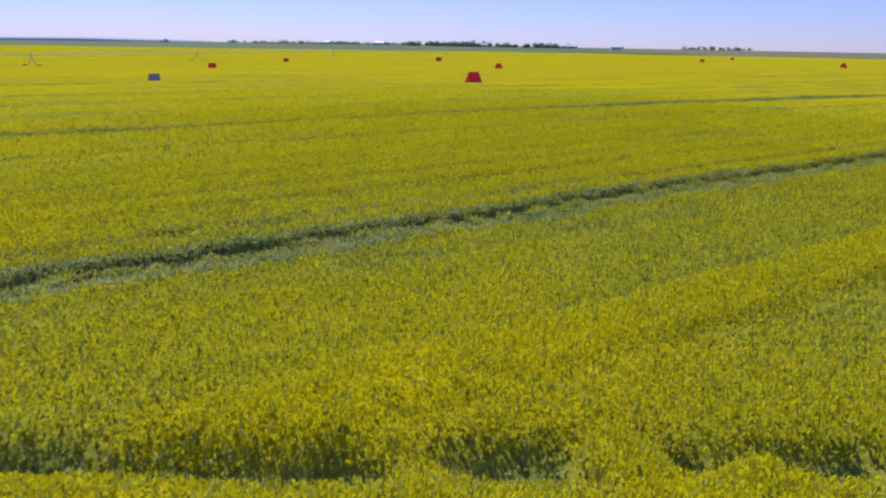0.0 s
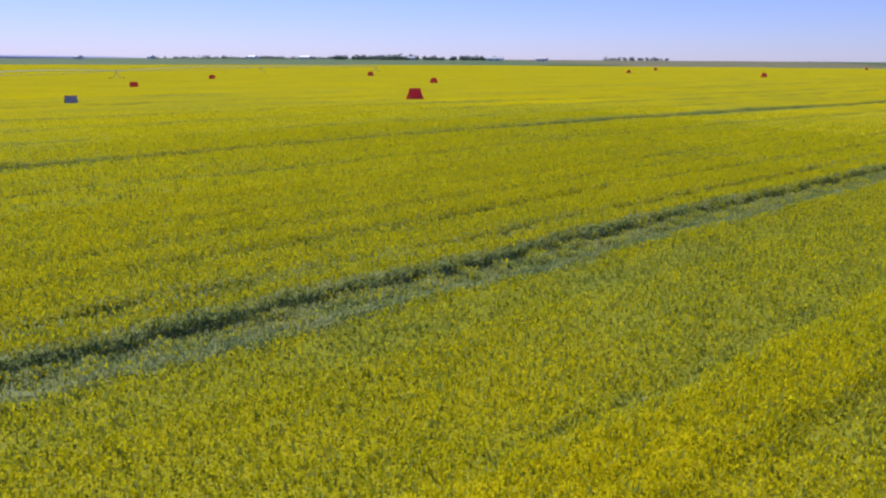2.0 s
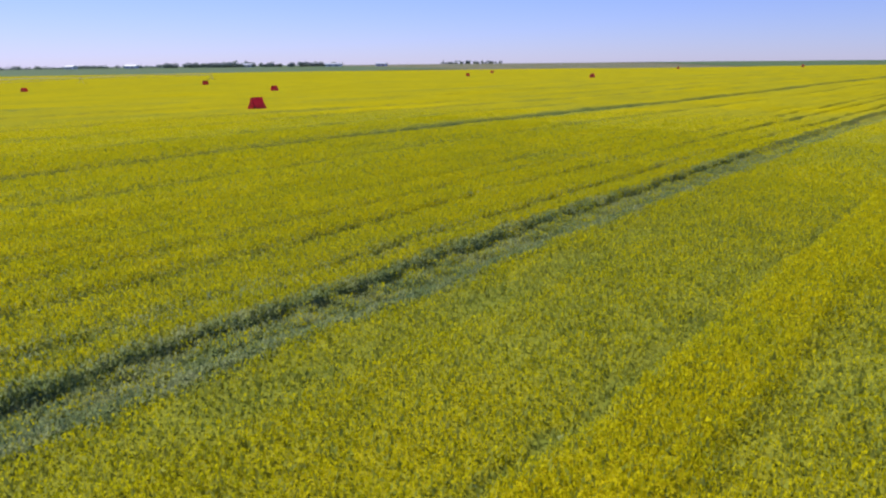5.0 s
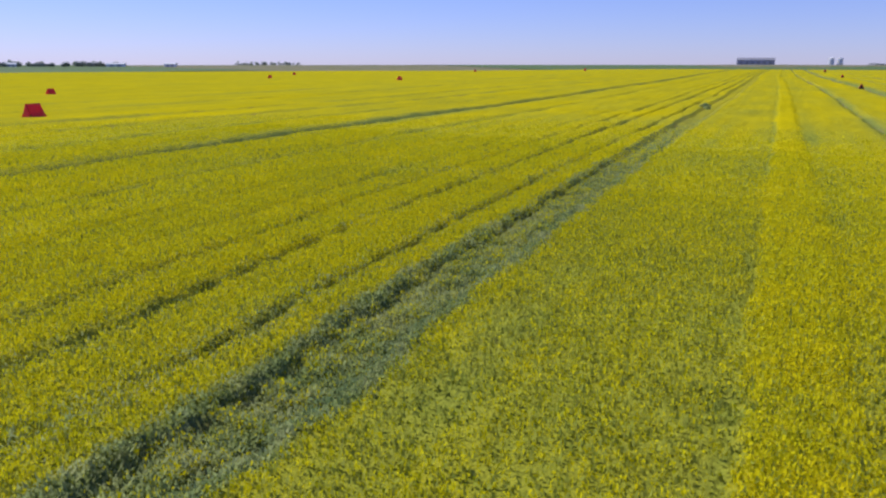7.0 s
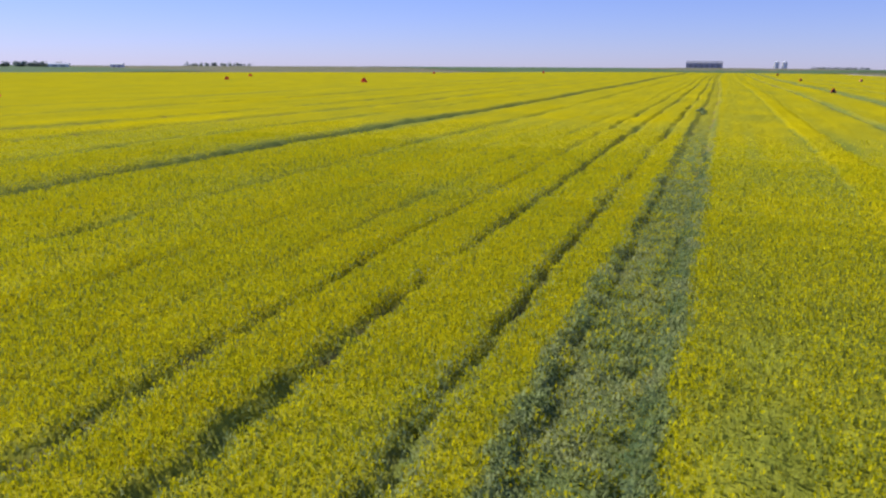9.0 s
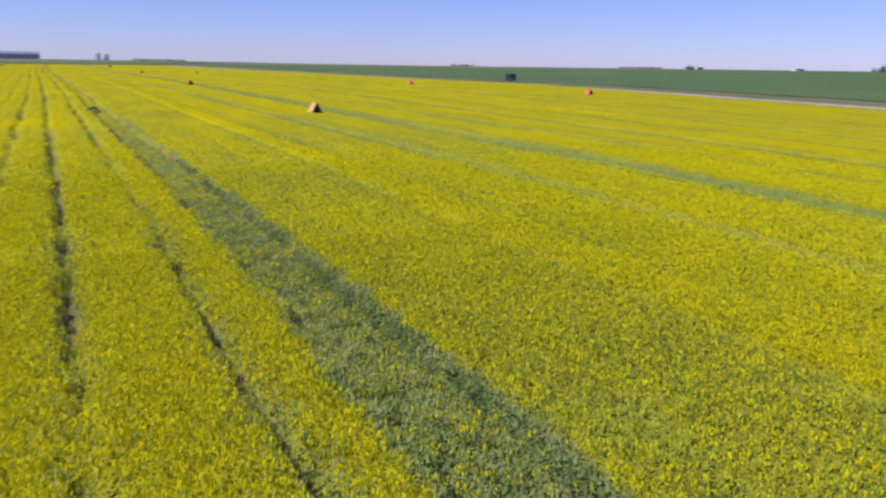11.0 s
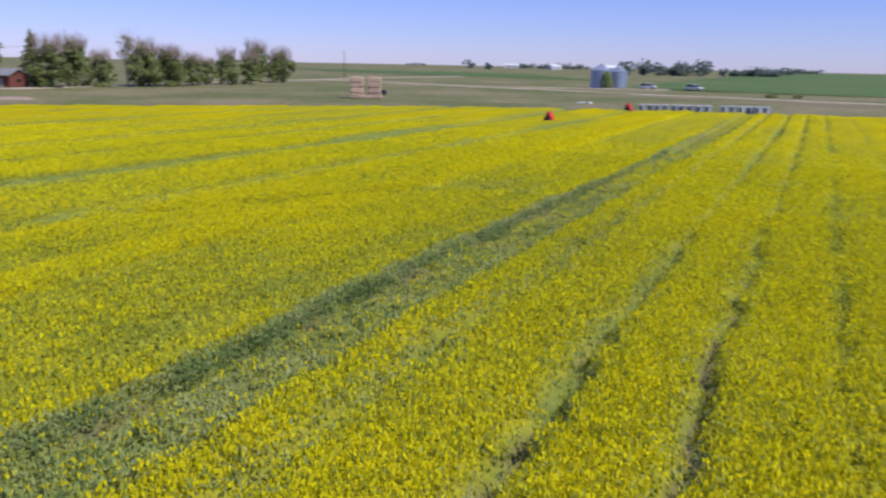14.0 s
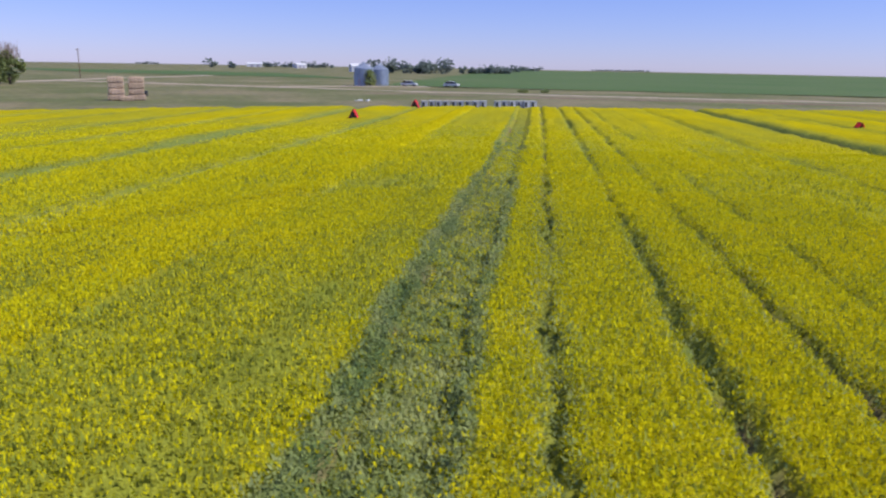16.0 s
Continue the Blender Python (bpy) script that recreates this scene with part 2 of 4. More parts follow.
def prism(bm, outline, axis_from, axis_to):
    """Extrude an outline of (y, z) points along x from axis_from to axis_to."""
    a = [bm.verts.new((axis_from, y, z)) for y, z in outline]
    c = [bm.verts.new((axis_to, y, z)) for y, z in outline]
    k = len(outline)
    bm.faces.new(a)
    bm.faces.new(c[::-1])
    for i in range(k):
        bm.faces.new((a[i], c[i], c[(i + 1) % k], a[(i + 1) % k]))
    return bm


def raw_mesh(name, verts, faces, mat, sides, smooth=False, attrs=None):
    """A mesh from arrays: verts (n, 3), faces (k, sides)."""
    me = bpy.data.meshes.new(name)
    me.vertices.add(len(verts))
    me.vertices.foreach_set("co", np.ascontiguousarray(verts, dtype=np.float32).ravel())
    me.loops.add(faces.size)
    me.loops.foreach_set("vertex_index", np.ascontiguousarray(faces, dtype=np.int32).ravel())
    me.polygons.add(len(faces))
    me.polygons.foreach_set("loop_start", np.arange(0, faces.size, sides, dtype=np.int32))
    me.polygons.foreach_set("loop_total", np.full(len(faces), sides, dtype=np.int32))
    if smooth:
        me.polygons.foreach_set("use_smooth", np.ones(len(faces), dtype=bool))
    for key, values in (attrs or {}).items():
        a = me.attributes.new(key, "FLOAT", "POINT")
        a.data.foreach_set("value", np.ascontiguousarray(values, dtype=np.float32))
    me.materials.append(mat)
    me.update(calc_edges=True)
    return me


# ---- lie of the land ----
GX, GY = -0.0146, 0.0124
CROP = 1.05                 # height of the crop


def land(x, y):
    r2 = x * x + (y - 10) ** 2
    rise = GX * x + GY * y
    r = np.sqrt(r2) + 1e-6
    northwest = smooth(0.5, 0.9, (-0.5 * x + 0.866 * (y - 10)) / r)
    swell = (0.7 * smooth(60, 180, y) + 0.003 * np.clip(y - 250, 0, 400)) * smooth(-260, -40, x)
    return 5.5 * smooth(500, 1500, r) * northwest + swell + rise * np.exp(-r2 / np.where(rise > 0, 5500.0, 20000.0)) - 4.0 * r2 / 9e6 - 0.0045 * np.maximum(0.0, -x - 320) ** 2 / (np.abs(x) + 200)


def vn(x, y, seed=0):
    """Smooth value noise from 0 to 1."""
    x, y = np.asarray(x, float), np.asarray(y, float)
    x, y = np.broadcast_arrays(x, y)
    ix, iy = np.floor(x).astype(np.int64), np.floor(y).astype(np.int64)
    fx, fy = x - ix, y - iy
    fx, fy = fx * fx * (3 - 2 * fx), fy * fy * (3 - 2 * fy)

    def h(i, j):
        k = (i * 374761393 + j * 668265263 + seed * 974634777) & 0xFFFFFFFF
        k = ((k ^ (k >> 13)) * 1274126177) & 0xFFFFFFFF
        return ((k ^ (k >> 16)) & 0xFFFF) / 65535.0

    return (h(ix, iy) * (1 - fx) + h(ix + 1, iy) * fx) * (1 - fy) + (h(ix, iy + 1) * (1 - fx) + h(ix + 1, iy + 1) * fx) * fy


def smooth(a, c, v):
    t = np.clip((v - a) / (c - a), 0, 1)
    return t * t * (3 - 2 * t)


FIELD = [(-420, -130), (-45, -97), (0, -95), (25, -90), (52, -77), (90, -42), (104, -8), (114, 27), (108, 110), (114, 180), (80, 640), (-150, 640), (-300, 540), (-420, 330)]


def inside_field(x, y):
    """Signed distance to the field's edge, positive inside."""
    x, y = np.broadcast_arrays(np.asarray(x, float), np.asarray(y, float))
    best = np.full(x.shape, 1e9)
    inn = np.zeros(x.shape, bool)
    for (ax, ay), (cx, cy) in zip(FIELD, FIELD[1:] + FIELD[:1]):
        dx, dy = cx - ax, cy - ay
        t = np.clip(((x - ax) * dx + (y - ay) * dy) / (dx * dx + dy * dy), 0, 1)
        best = np.minimum(best, np.hypot(x - ax - t * dx, y - ay - t * dy))
        if dy:
            inn ^= ((ay > y) != (cy > y)) & (x < ax + (y - ay) * dx / dy)
    return np.where(inn, best, -best)


# wheel tracks and drill gaps along the rows: middle, half width, depth, how broken
TRACKS = [(-2.5, 0.18, 0.50, 0.6), (-5.25, 0.2, 0.52, 0.55), (-7.45, 0.2, 0.40, 0.7), (-9.6, 0.2, 0.18, 0.8), (-12.6, 0.2, 0.12, 0.8),
          (-17.6, 0.45, 0.32, 0.6), (-25.6, 0.72, 0.86, 0.12), (-33.5, 0.4, 0.25, 0.5), (-41.5, 0.4, 0.4, 0.4), (-50, 0.45, 0.4, 0.4),
          (-66, 0.6, 0.5, 0.5), (-83, 0.7, 0.5, 0.5), (7.3, 0.2, 0.06, 0.8), (15.8, 0.40, 0.55, 0.35),
          (24.6, 0.75, 0.88, 0.12), (33.0, 0.4, 0.4, 0.5), (41.0, 0.5, 0.55, 0.4), (49.5, 0.4, 0.4, 0.6), (58, 0.5, 0.5, 0.4),
          (66.5, 0.5, 0.4, 0.5), (75, 0.6, 0.5, 0.4), (92, 0.6, 0.4, 0.5)]


def drift(y):
    """How far the drill rows wander sideways."""
    return 0.5 * (vn(y / 22, 0.5, 3) - 0.5) + 0.22 * (vn(y / 3.1, 1.5, 4) - 0.5)


def stand(x, y):
    """How the crop stands at a place: height (share of full), bloom, lushness (with the tracks' painted shade) and bare
    soil.
    """
    xw = x + drift(y) + 0.34 * (vn(x / 0.42, y / 0.42, 7) - 0.5) + 0.2 * (vn(x / 1.1, y / 0.9, 8) - 0.5) + 0.00003 * np.clip(y - 40, 0, 300) ** 2
    h = np.ones_like(x, float)
    bare = np.zeros_like(h)
    lush_shade = np.zeros_like(h)
    deep = np.zeros_like(h)
    bloom = 0.74 - 0.33 * smooth(1.2, 2, x) * (1 - smooth(6.8, 7.4, x)) + 0.45 * (vn(x / 0.9, y / 30, 11) - 0.5) + 0.62 * (vn(x / 5, y / 10, 12) - 0.5) + 0.25 * (vn(x / 1.6, y / 2.2, 13) - 0.5)
    for i, (c, w, d, br) in enumerate(TRACKS):
        k = np.exp(-((xw - c) / w) ** 2) * np.clip(1 - br + 2 * br * (vn(y / 3.3, i * 3.7, 20 + i) - 0.25) + 0.5 * (vn(y / 0.9, i * 2.1, 60 + i) - 0.5), 0.08, 1)
        side = np.exp(-((xw - c) / (w * 2.6)) ** 2)
        h -= d * k
        bloom -= 0.9 * k + (0.5 if d > 0.7 else 0.2) * side * d
        # blue-green along tracks: part leaf, part the deep track's shade painted in
        lush_shade += (0.75 if d > 0.38 else 0.3) * side * min(1.0, d * 1.4)
        if d > 0.38:
            deep += side * min(1.0, d * 1.3)
        if d > 0.6:
            bare += 0.2 * smooth(0.35, 0.85, k)
        if d > 0.35:
            bare += 0.9 * smooth(0.55, 0.9, k) * smooth(0.45, 0.62, vn(x / 0.8, y / 1.7, 41))
    # the bright bay and the thin stand behind it
    bay = smooth(7.3, 7.7, xw) * (1 - smooth(9.1, 9.5, xw))
    bloom += 0.38 * bay
    h += 0.11 * bay
    thin = smooth(9.3, 9.6, xw) * (1 - smooth(10.5, 13.5, xw))
    bloom -= 0.30 * thin * smooth(-2, 10, y)
    h -= 0.03 * thin * smooth(-2, 10, y)
    # the wide green strip, with open gutters and leafy walls
    strip = smooth(-1.1, -0.7, xw) * (1 - smooth(0.6, 0.95, xw))
    patch = smooth(0.48, 0.72, vn(x / 0.3, y / 0.45, 31))
    h -= strip * (0.31 - 0.10 * patch)
    wall = np.exp(-((xw + 1.05) / 0.18) ** 2) + 1.2 * np.exp(-((xw - 1.02) / 0.26) ** 2)
    bloom = (bloom - 0.75 * wall) * (1 - strip) + strip * (0.09 + 0.26 * patch)
    for c, d in ((-0.8, 0.05), (0.7, 0.26)):
        k = np.exp(-((xw - c) / 0.17) ** 2) * np.clip(1.5 * vn(y / 1.6, c, 33) - 0.15, 0.05, 1)
        h -= d * k
        bare += k * (1.2 if c > 0 else 0.4) * smooth(0.5, 0.7, vn(x / 0.8, y / 1.3, 35))
    lush_shade = np.clip(lush_shade + strip + 0.9 * wall, 0, 1)
    # strips between the tramlines bloom a little less
    rows = 0.5 + 0.5 * np.cos(6.2832 * (x - 16.2) / 8.3)
    bloom -= 0.26 * rows ** 2 * smooth(10, 13, x) + 0.14 * rows ** 2 * smooth(10, 14, -x)
    # weedy notch at the field gate
    weeds = np.exp(-(((x - 90) / 9.0) ** 2 + ((y + 1) / 4.5) ** 2))
    h -= 0.4 * weeds
    bloom -= 0.8 * weeds
    lush_shade = np.clip(lush_shade + 0.8 * weeds, 0, 1)
    # trodden crop round the nearest shelter
    trod = np.exp(-(((x - 18.2) / 2.0) ** 2 + ((y - 7.2) / 1.7) ** 2))
    h -= 0.5 * trod
    bloom -= 0.35 * trod
    # a turning track across the rows
    diag = np.exp(-(((x - 10.65) * 0.856 - (y + 0.65) * 0.517) / 0.5) ** 2) * smooth(-14, -8, y) * (1 - smooth(5, 8, y)) * smooth(3.5, 6, x)
    diag = diag * smooth(0.15, 0.5, vn(x / 1.3, y / 1.3, 51))
    h -= 0.6 * diag
    bloom -= 1.1 * diag
    lush_shade = np.clip(lush_shade + 0.8 * diag, 0, 1)
    h += 0.10 * (vn(x / 2.5, y / 4.0, 61) - 0.5)
    # the far crop stands more evenly
    even = 0.55 * smooth(30, 95, near_centre(x, y)) * (1 - weeds) * (1 - np.clip(deep, 0, 1))
    bloom += even * (0.82 - bloom)
    lush_shade = lush_shade * (1 - even)
    return np.clip(h, 0.12, 1.15), np.clip(bloom, 0.0, 1.4), lush_shade, np.clip(bare, 0, 1)


def steps(*spans):
    """Grid lines: (start, stop, step) one after the other."""
    out = []
    for a, c, s in spans:
        out.extend(np.arange(a, c, s).tolist())
    return np.array(out + [spans[-1][1]])


def sheet(name, xs, ys, zfun, mat, keep=None, attrs=None):
    gx, gy = np.meshgrid(xs, ys)
    gx, gy = gx.ravel(), gy.ravel()
    verts = np.stack([gx, gy, zfun(gx, gy)], 1)
    nx = len(xs)
    i, j = np.meshgrid(np.arange(nx - 1), np.arange(len(ys) - 1))
    a = (j * nx + i).ravel()
    faces = np.stack([a, a + 1, a + nx + 1, a + nx], 1)
    if keep is not None:
        ok = keep(gx, gy)
        faces = faces[ok[faces].any(1)]
    return new(name, raw_mesh(name, verts, faces, mat, 4, True, attrs(gx, gy) if attrs else None))


# ---- ground, crop sheets, roads ----
far = steps((-4600, -900, 370), (-900, -240, 44), (-240, 260, 5), (260, 900, 40), (900, 4600, 370))
ground = tagged(sheet("ground", far, far, lambda x, y: land(x, y) - 0.02 + 0.25 * (vn(x / 9, y / 9, 91) - 0.5) * (inside_field(x, y) < -3), M_GRASS), "dry green grass and bare verge ground", "ground", kind="structure")


def near_centre(x, y):
    """Distance from the middle of the well-seen part of the field."""
    ax, ay, cx, cy = 15.0, -4.0, -6.0, 17.0
    t = np.clip(((x - ax) * (cx - ax) + (y - ay) * (cy - ay)) / ((cx - ax) ** 2 + (cy - ay) ** 2), 0, 1)
    return np.hypot(x - ax - t * (cx - ax), y - ay - t * (cy - ay))


def canopy_height(x, y):
    h, bloom, lush_shade, bare = stand(x, y)
    d = near_centre(x, y)
    lump = (vn(x / 0.33, y / 0.33, 71) - 0.5) * 0.17 + (vn(x / 1.1, y / 1.1, 72) - 0.5) * 0.12
    low = 0.04 + 0.12 * (1 - smooth(12, 36, d))
    top = CROP * h - low * np.clip(h, 0.3, 1) + lump * np.clip(h, 0.2, 1)
    edge = inside_field(x, y)
    return land(x, y) + np.where(edge > 2.5, np.maximum(top, 0.02), top * np.clip(edge / 2.5, -0.3, 1) - 0.12 * (1 - np.clip(edge / 2.5, 0, 1)))


def canopy_attrs(x, y):
    h, bloom, lush_shade, bare = stand(x, y)
    d = near_centre(x, y)
    cover = 0.58 + 0.34 * smooth(14, 58, d)
    return {"bloom": bloom * cover, "lush_shade": lush_shade, "bare": bare}


xs = steps((-424, -220, 12), (-220, -70, 2.5), (-70, -34, 0.6), (-34, -10, 0.3), (-10, 12, 0.19), (12, 34, 0.3), (34, 70, 0.6), (70, 124, 1.5))
ys = steps((-160, -110, 10), (-110, -70, 2.0), (-70, -36, 0.9), (-36, 62, 0.42), (62, 110, 0.9), (110, 220, 2.5), (220, 640, 14))
crop = tagged(sheet("canola_crop", xs, ys, canopy_height, M_CANOPY, lambda x, y: inside_field(x, y) > -0.6, canopy_attrs),
              "dense flowering yellow canola crop with green wheel tracks", "crop", kind="stuff")


NEAR, MID, WIDE = (-14, 14, -7.5, 31), (-32, 38, -26, 48), (-68, 77, -66, 79)


def scatter(per_m2, zone, hole, seed, weight, fade=None):
    """Places for plants: even over the zone but for the hole, with ragged bounds, kept by weight."""
    r = np.random.default_rng(seed)
    count = int(per_m2 * (zone[1] - zone[0]) * (zone[3] - zone[2]))
    x, y = r.uniform(zone[0], zone[1], count), r.uniform(zone[2], zone[3], count)
    if hole:
        jx, jy = x + r.normal(0, 1.6, count), y + r.normal(0, 1.6, count)
        out = ~((jx > hole[0]) & (jx < hole[1]) & (jy > hole[2]) & (jy < hole[3]))
        x, y = x[out], y[out]
    if fade:
        ok = r.random(len(x)) > smooth(fade[0], fade[1], near_centre(x, y))
        x, y = x[ok], y[ok]
    h, bloom, lush_shade, bare = stand(x, y)
    ok = r.random(len(x)) < weight(h, bloom, lush_shade, bare)
    return r, x[ok], y[ok], h[ok], lush_shade[ok]


def flower_heads(name, per_m2, zone, hole, radius, tall, corners, seed, fade=None):
    """Flower heads: petal sprays that taper to the stem below."""
    r, x, y, h, lush_shade = scatter(per_m2, zone, hole, seed, lambda h, b, l, s: np.clip(b * 0.95 + 0.03, 0.0, 1) * (h > 0.4), fade)
    k = len(x)
    z = land(x, y) + CROP * h * (0.82 + 0.22 * r.random(k)) + 0.03
    size = radius * (0.6 + 0.8 * r.random(k))
    up = tall * (0.6 + 0.8 * r.random(k))
    lean = r.normal(0, 0.3, (k, 2)) * up[:, None]
    a = r.uniform(0, 6.283, k)
    c, sn = np.cos(a) * size, np.sin(a) * size
    mid = z + up * (0.35 * r.random(k) - 0.05)
    tilt = r.normal(0, 0.35, k) * up
    v = np.zeros((k, corners, 3))
    v[:, 0] = np.stack([x - lean[:, 0] * 0.6, y - lean[:, 1] * 0.6, z - up * 0.75], 1)
    v[:, 1] = np.stack([x + c, y + sn, mid + tilt], 1)
    if corners == 4:
        v[:, 2] = np.stack([x + lean[:, 0], y + lean[:, 1], z + up * 0.6], 1)
    else:
        v[:, :, 2] += up[:, None] * np.array((0.1, 0.3, 0.0))
    v[:, corners - 1] = np.stack([x - c, y - sn, mid - tilt + (up * 0.3 if corners == 3 else 0)], 1)
    return new(name, raw_mesh(name, v.reshape(-1, 3), np.arange(k * corners).reshape(-1, corners), M_FLOWER, corners))


def leaf_cards(name, per_m2, zone, hole, size, mat, seed, weight, base, upright, fade=None):
    """Leaves, stems and pods: pointed blades among and below the flowers."""
    r, x, y, h, lush_shade = scatter(per_m2, zone, hole, seed, weight, fade)
    k = len(x)
    z = land(x, y) + CROP * h * (base + (1.0 - base) * r.random(k)) + 0.02
    s = size * (0.6 + 0.8 * r.random(k))
    a = r.uniform(0, 6.283, k)
    tilt = r.normal(upright, 0.5, k)
    ux, uy = np.cos(a), np.sin(a)
    v = np.zeros((k, 3, 3))
    v[:, 1] = np.stack([x + s * ux * np.cos(tilt), y + s * uy * np.cos(tilt), z + s * np.sin(tilt)], 1)
    root = np.stack([x, y, z - s * 0.3], 1)
    side = np.stack([-uy, ux, 0.3 * r.normal(0, 1, k)], 1) * (s * 0.3)[:, None]
    v[:, 0], v[:, 2] = root + side, root - side
    return new(name, raw_mesh(name, v.reshape(-1, 3), np.arange(3 * k).reshape(-1, 3), mat, 3))


HEADS = "small bright yellow canola flower heads on tall stems"
GREEN = "green canola leaves and seed pods"
tagged(flower_heads("canola_flowers", 720, NEAR, None, 0.020, 0.05, 4, 1), HEADS, "flowers", kind="stuff")
tagged(flower_heads("canola_flowers", 290, MID, NEAR, 0.031, 0.075, 3, 2), HEADS, "flowers", kind="stuff")
tagged(flower_heads("canola_flowers", 60, WIDE, MID, 0.055, 0.10, 3, 3, (30, 54)), HEADS, "flowers", kind="stuff")
tagged(leaf_cards("canola_leaves", 260, NEAR, None, 0.095, M_LEAF, 4, lambda h, b, l, s: (1 - l * 0.9) * (1 - s), 0.66, 0.9), GREEN, "leaves", kind="stuff")
tagged(leaf_cards("canola_leaves", 45, MID, NEAR, 0.14, M_LEAF, 5, lambda h, b, l, s: (1 - l * 0.9) * (1 - s), 0.7, 0.9, (24, 44)), GREEN, "leaves", kind="stuff")
tagged(leaf_cards("lush_leaves", 1250, (-3.4, 2.4, -14, 40), None, 0.08, M_LUSH, 6, lambda h, b, l, s: l * (1 - s * 0.85), 0.68, 0.5), "blue-green low canola leaves in the strip", "leaves", kind="stuff")
tagged(leaf_cards("lush_leaves", 420, (-9.0, -3.4, 0, 34), None, 0.08, M_LUSH, 8, lambda h, b, l, s: l * (1 - s * 0.85), 0.6, 0.6), "blue-green low canola leaves in the wheel tracks", "leaves", kind="stuff")
tagged(leaf_cards("lush_leaves", 420, (3.4, 16, -9, 7), None, 0.09, M_LUSH, 9, lambda h, b, l, s: l * (1 - s * 0.85), 0.55, 0.6), "blue-green low canola leaves in the turning track", "leaves", kind="stuff")


def wall_leaves(name, middle, spread, low, high, count, size, mat, seed):
    """Leaves that stand out of the crop's cut side along a gap."""
    r = np.random.default_rng(seed)
    y = r.uniform(-32, 52, count)
    x = middle - drift(y) + r.normal(0, spread, count)
    h = low + (high - low) * r.random(count) ** 0.8
    keep = vn(y / 0.5, x / 0.4, seed) > 0.22
    x, y, h = x[keep], y[keep], h[keep]
    k = len(x)
    z = land(x, y) + CROP * h
    s = size * (0.6 + 0.8 * r.random(k))
    a = r.uniform(0, 6.283, k)
    t = r.normal(0.2, 0.6, k)
    out = np.stack([np.cos(a) * np.cos(t), np.sin(a) * np.cos(t), np.sin(t)], 1) * s[:, None]
    side = np.stack([-np.sin(a), np.cos(a), r.normal(0, 0.3, k)], 1) * (s * 0.36)[:, None]
    p = np.stack([x, y, z], 1)
    v = np.stack([p - out, p + side, p + out, p - side], 1).reshape(-1, 3)
    return new(name, raw_mesh(name, v, np.arange(4 * k).reshape(-1, 4), mat, 4))


M_WALL = material("lower_leaf", (0.16, 0.235, 0.08), 0.6, vary=0.3, scale=0.8, fine=20, bump=0, second=(0.28, 0.34, 0.14), island=0.35, transmit=0.45, spec=0.1, up=0.9)
for middle, spread, low, high, count, seed in ((0.90, 0.14, 0.42, 0.97, 46000, 91), (-1.0, 0.13, 0.42, 0.92, 9000, 92), (-5.5, 0.10, 0.35, 0.85, 3000, 93),
                                               (-4.98, 0.10, 0.35, 0.85, 3000, 94), (-2.75, 0.09, 0.45, 0.9, 3000, 95), (-7.7, 0.10, 0.5, 0.9, 3000, 96)):
    tagged(wall_leaves("lower_leaves", middle, spread, low, high, count, 0.045, M_WALL, seed), "dark green lower canola leaves along the crop gap", "leaves", kind="stuff")


def ribbon(name, points, width, mat, label, category, lift=0.03, kind="structure"):
    """A road or a strip that follows the land."""
    pts = [Vector((x, y, 0)) for x, y in points]
    fine = []
    for a, c in zip(pts, pts[1:]):
        k = max(1, int((c - a).length / 6))
        fine += [a.lerp(c, i / k) for i in range(k)]
    fine.append(pts[-1])
    rows = []
    for i, p in enumerate(fine):
        d = (fine[min(i + 1, len(fine) - 1)] - fine[max(i - 1, 0)]).normalized()
        s = Vector((-d.y, d.x, 0))
        w = width * (0.92 + 0.16 * float(vn(i * 0.7, width, 81)))
        for k in (-0.5, -0.46, -0.2, 0, 0.2, 0.46, 0.5):
            q = p + s * w * k
            crown = 0.07 * (1 - abs(k) * 2) + (lift if abs(k) < 0.49 else -0.06)
            rows.append((q.x, q.y, float(land(q.x, q.y)) + crown))
    f = [(i * 7 + j, i * 7 + j + 1, i * 7 + j + 8, i * 7 + j + 7) for i in range(len(fine) - 1) for j in range(6)]
    return tagged(new(name, raw_mesh(name, np.array(rows), np.array(f), mat, 4, True)), label, category, kind=kind)


def patch_sheet(name, outline, step, lift, mat, label, category):
    """A field laid on the land inside a four-cornered outline."""
    a, b2, c, d = [np.array(p, float) for p in outline]
    nu = max(2, int(np.linalg.norm(b2 - a) / step))
    nv = max(2, int(np.linalg.norm(d - a) / step))
    u, v = np.meshgrid(np.linspace(0, 1, nu), np.linspace(0, 1, nv) ** 1.6)
    u, v = u.ravel()[:, None], v.ravel()[:, None]
    p = (a * (1 - u) + b2 * u) * (1 - v) + (d * (1 - u) + c * u) * v
    z = land(p[:, 0], p[:, 1]) + lift
    i, j = np.meshgrid(np.arange(nu - 1), np.arange(nv - 1))
    k = (j * nu + i).ravel()
    f = np.stack([k, k + 1, k + nu + 1, k + nu], 1)
    return tagged(new(name, raw_mesh(name, np.column_stack([p, z]), f, mat, 4, True)), label, category, kind="structure")


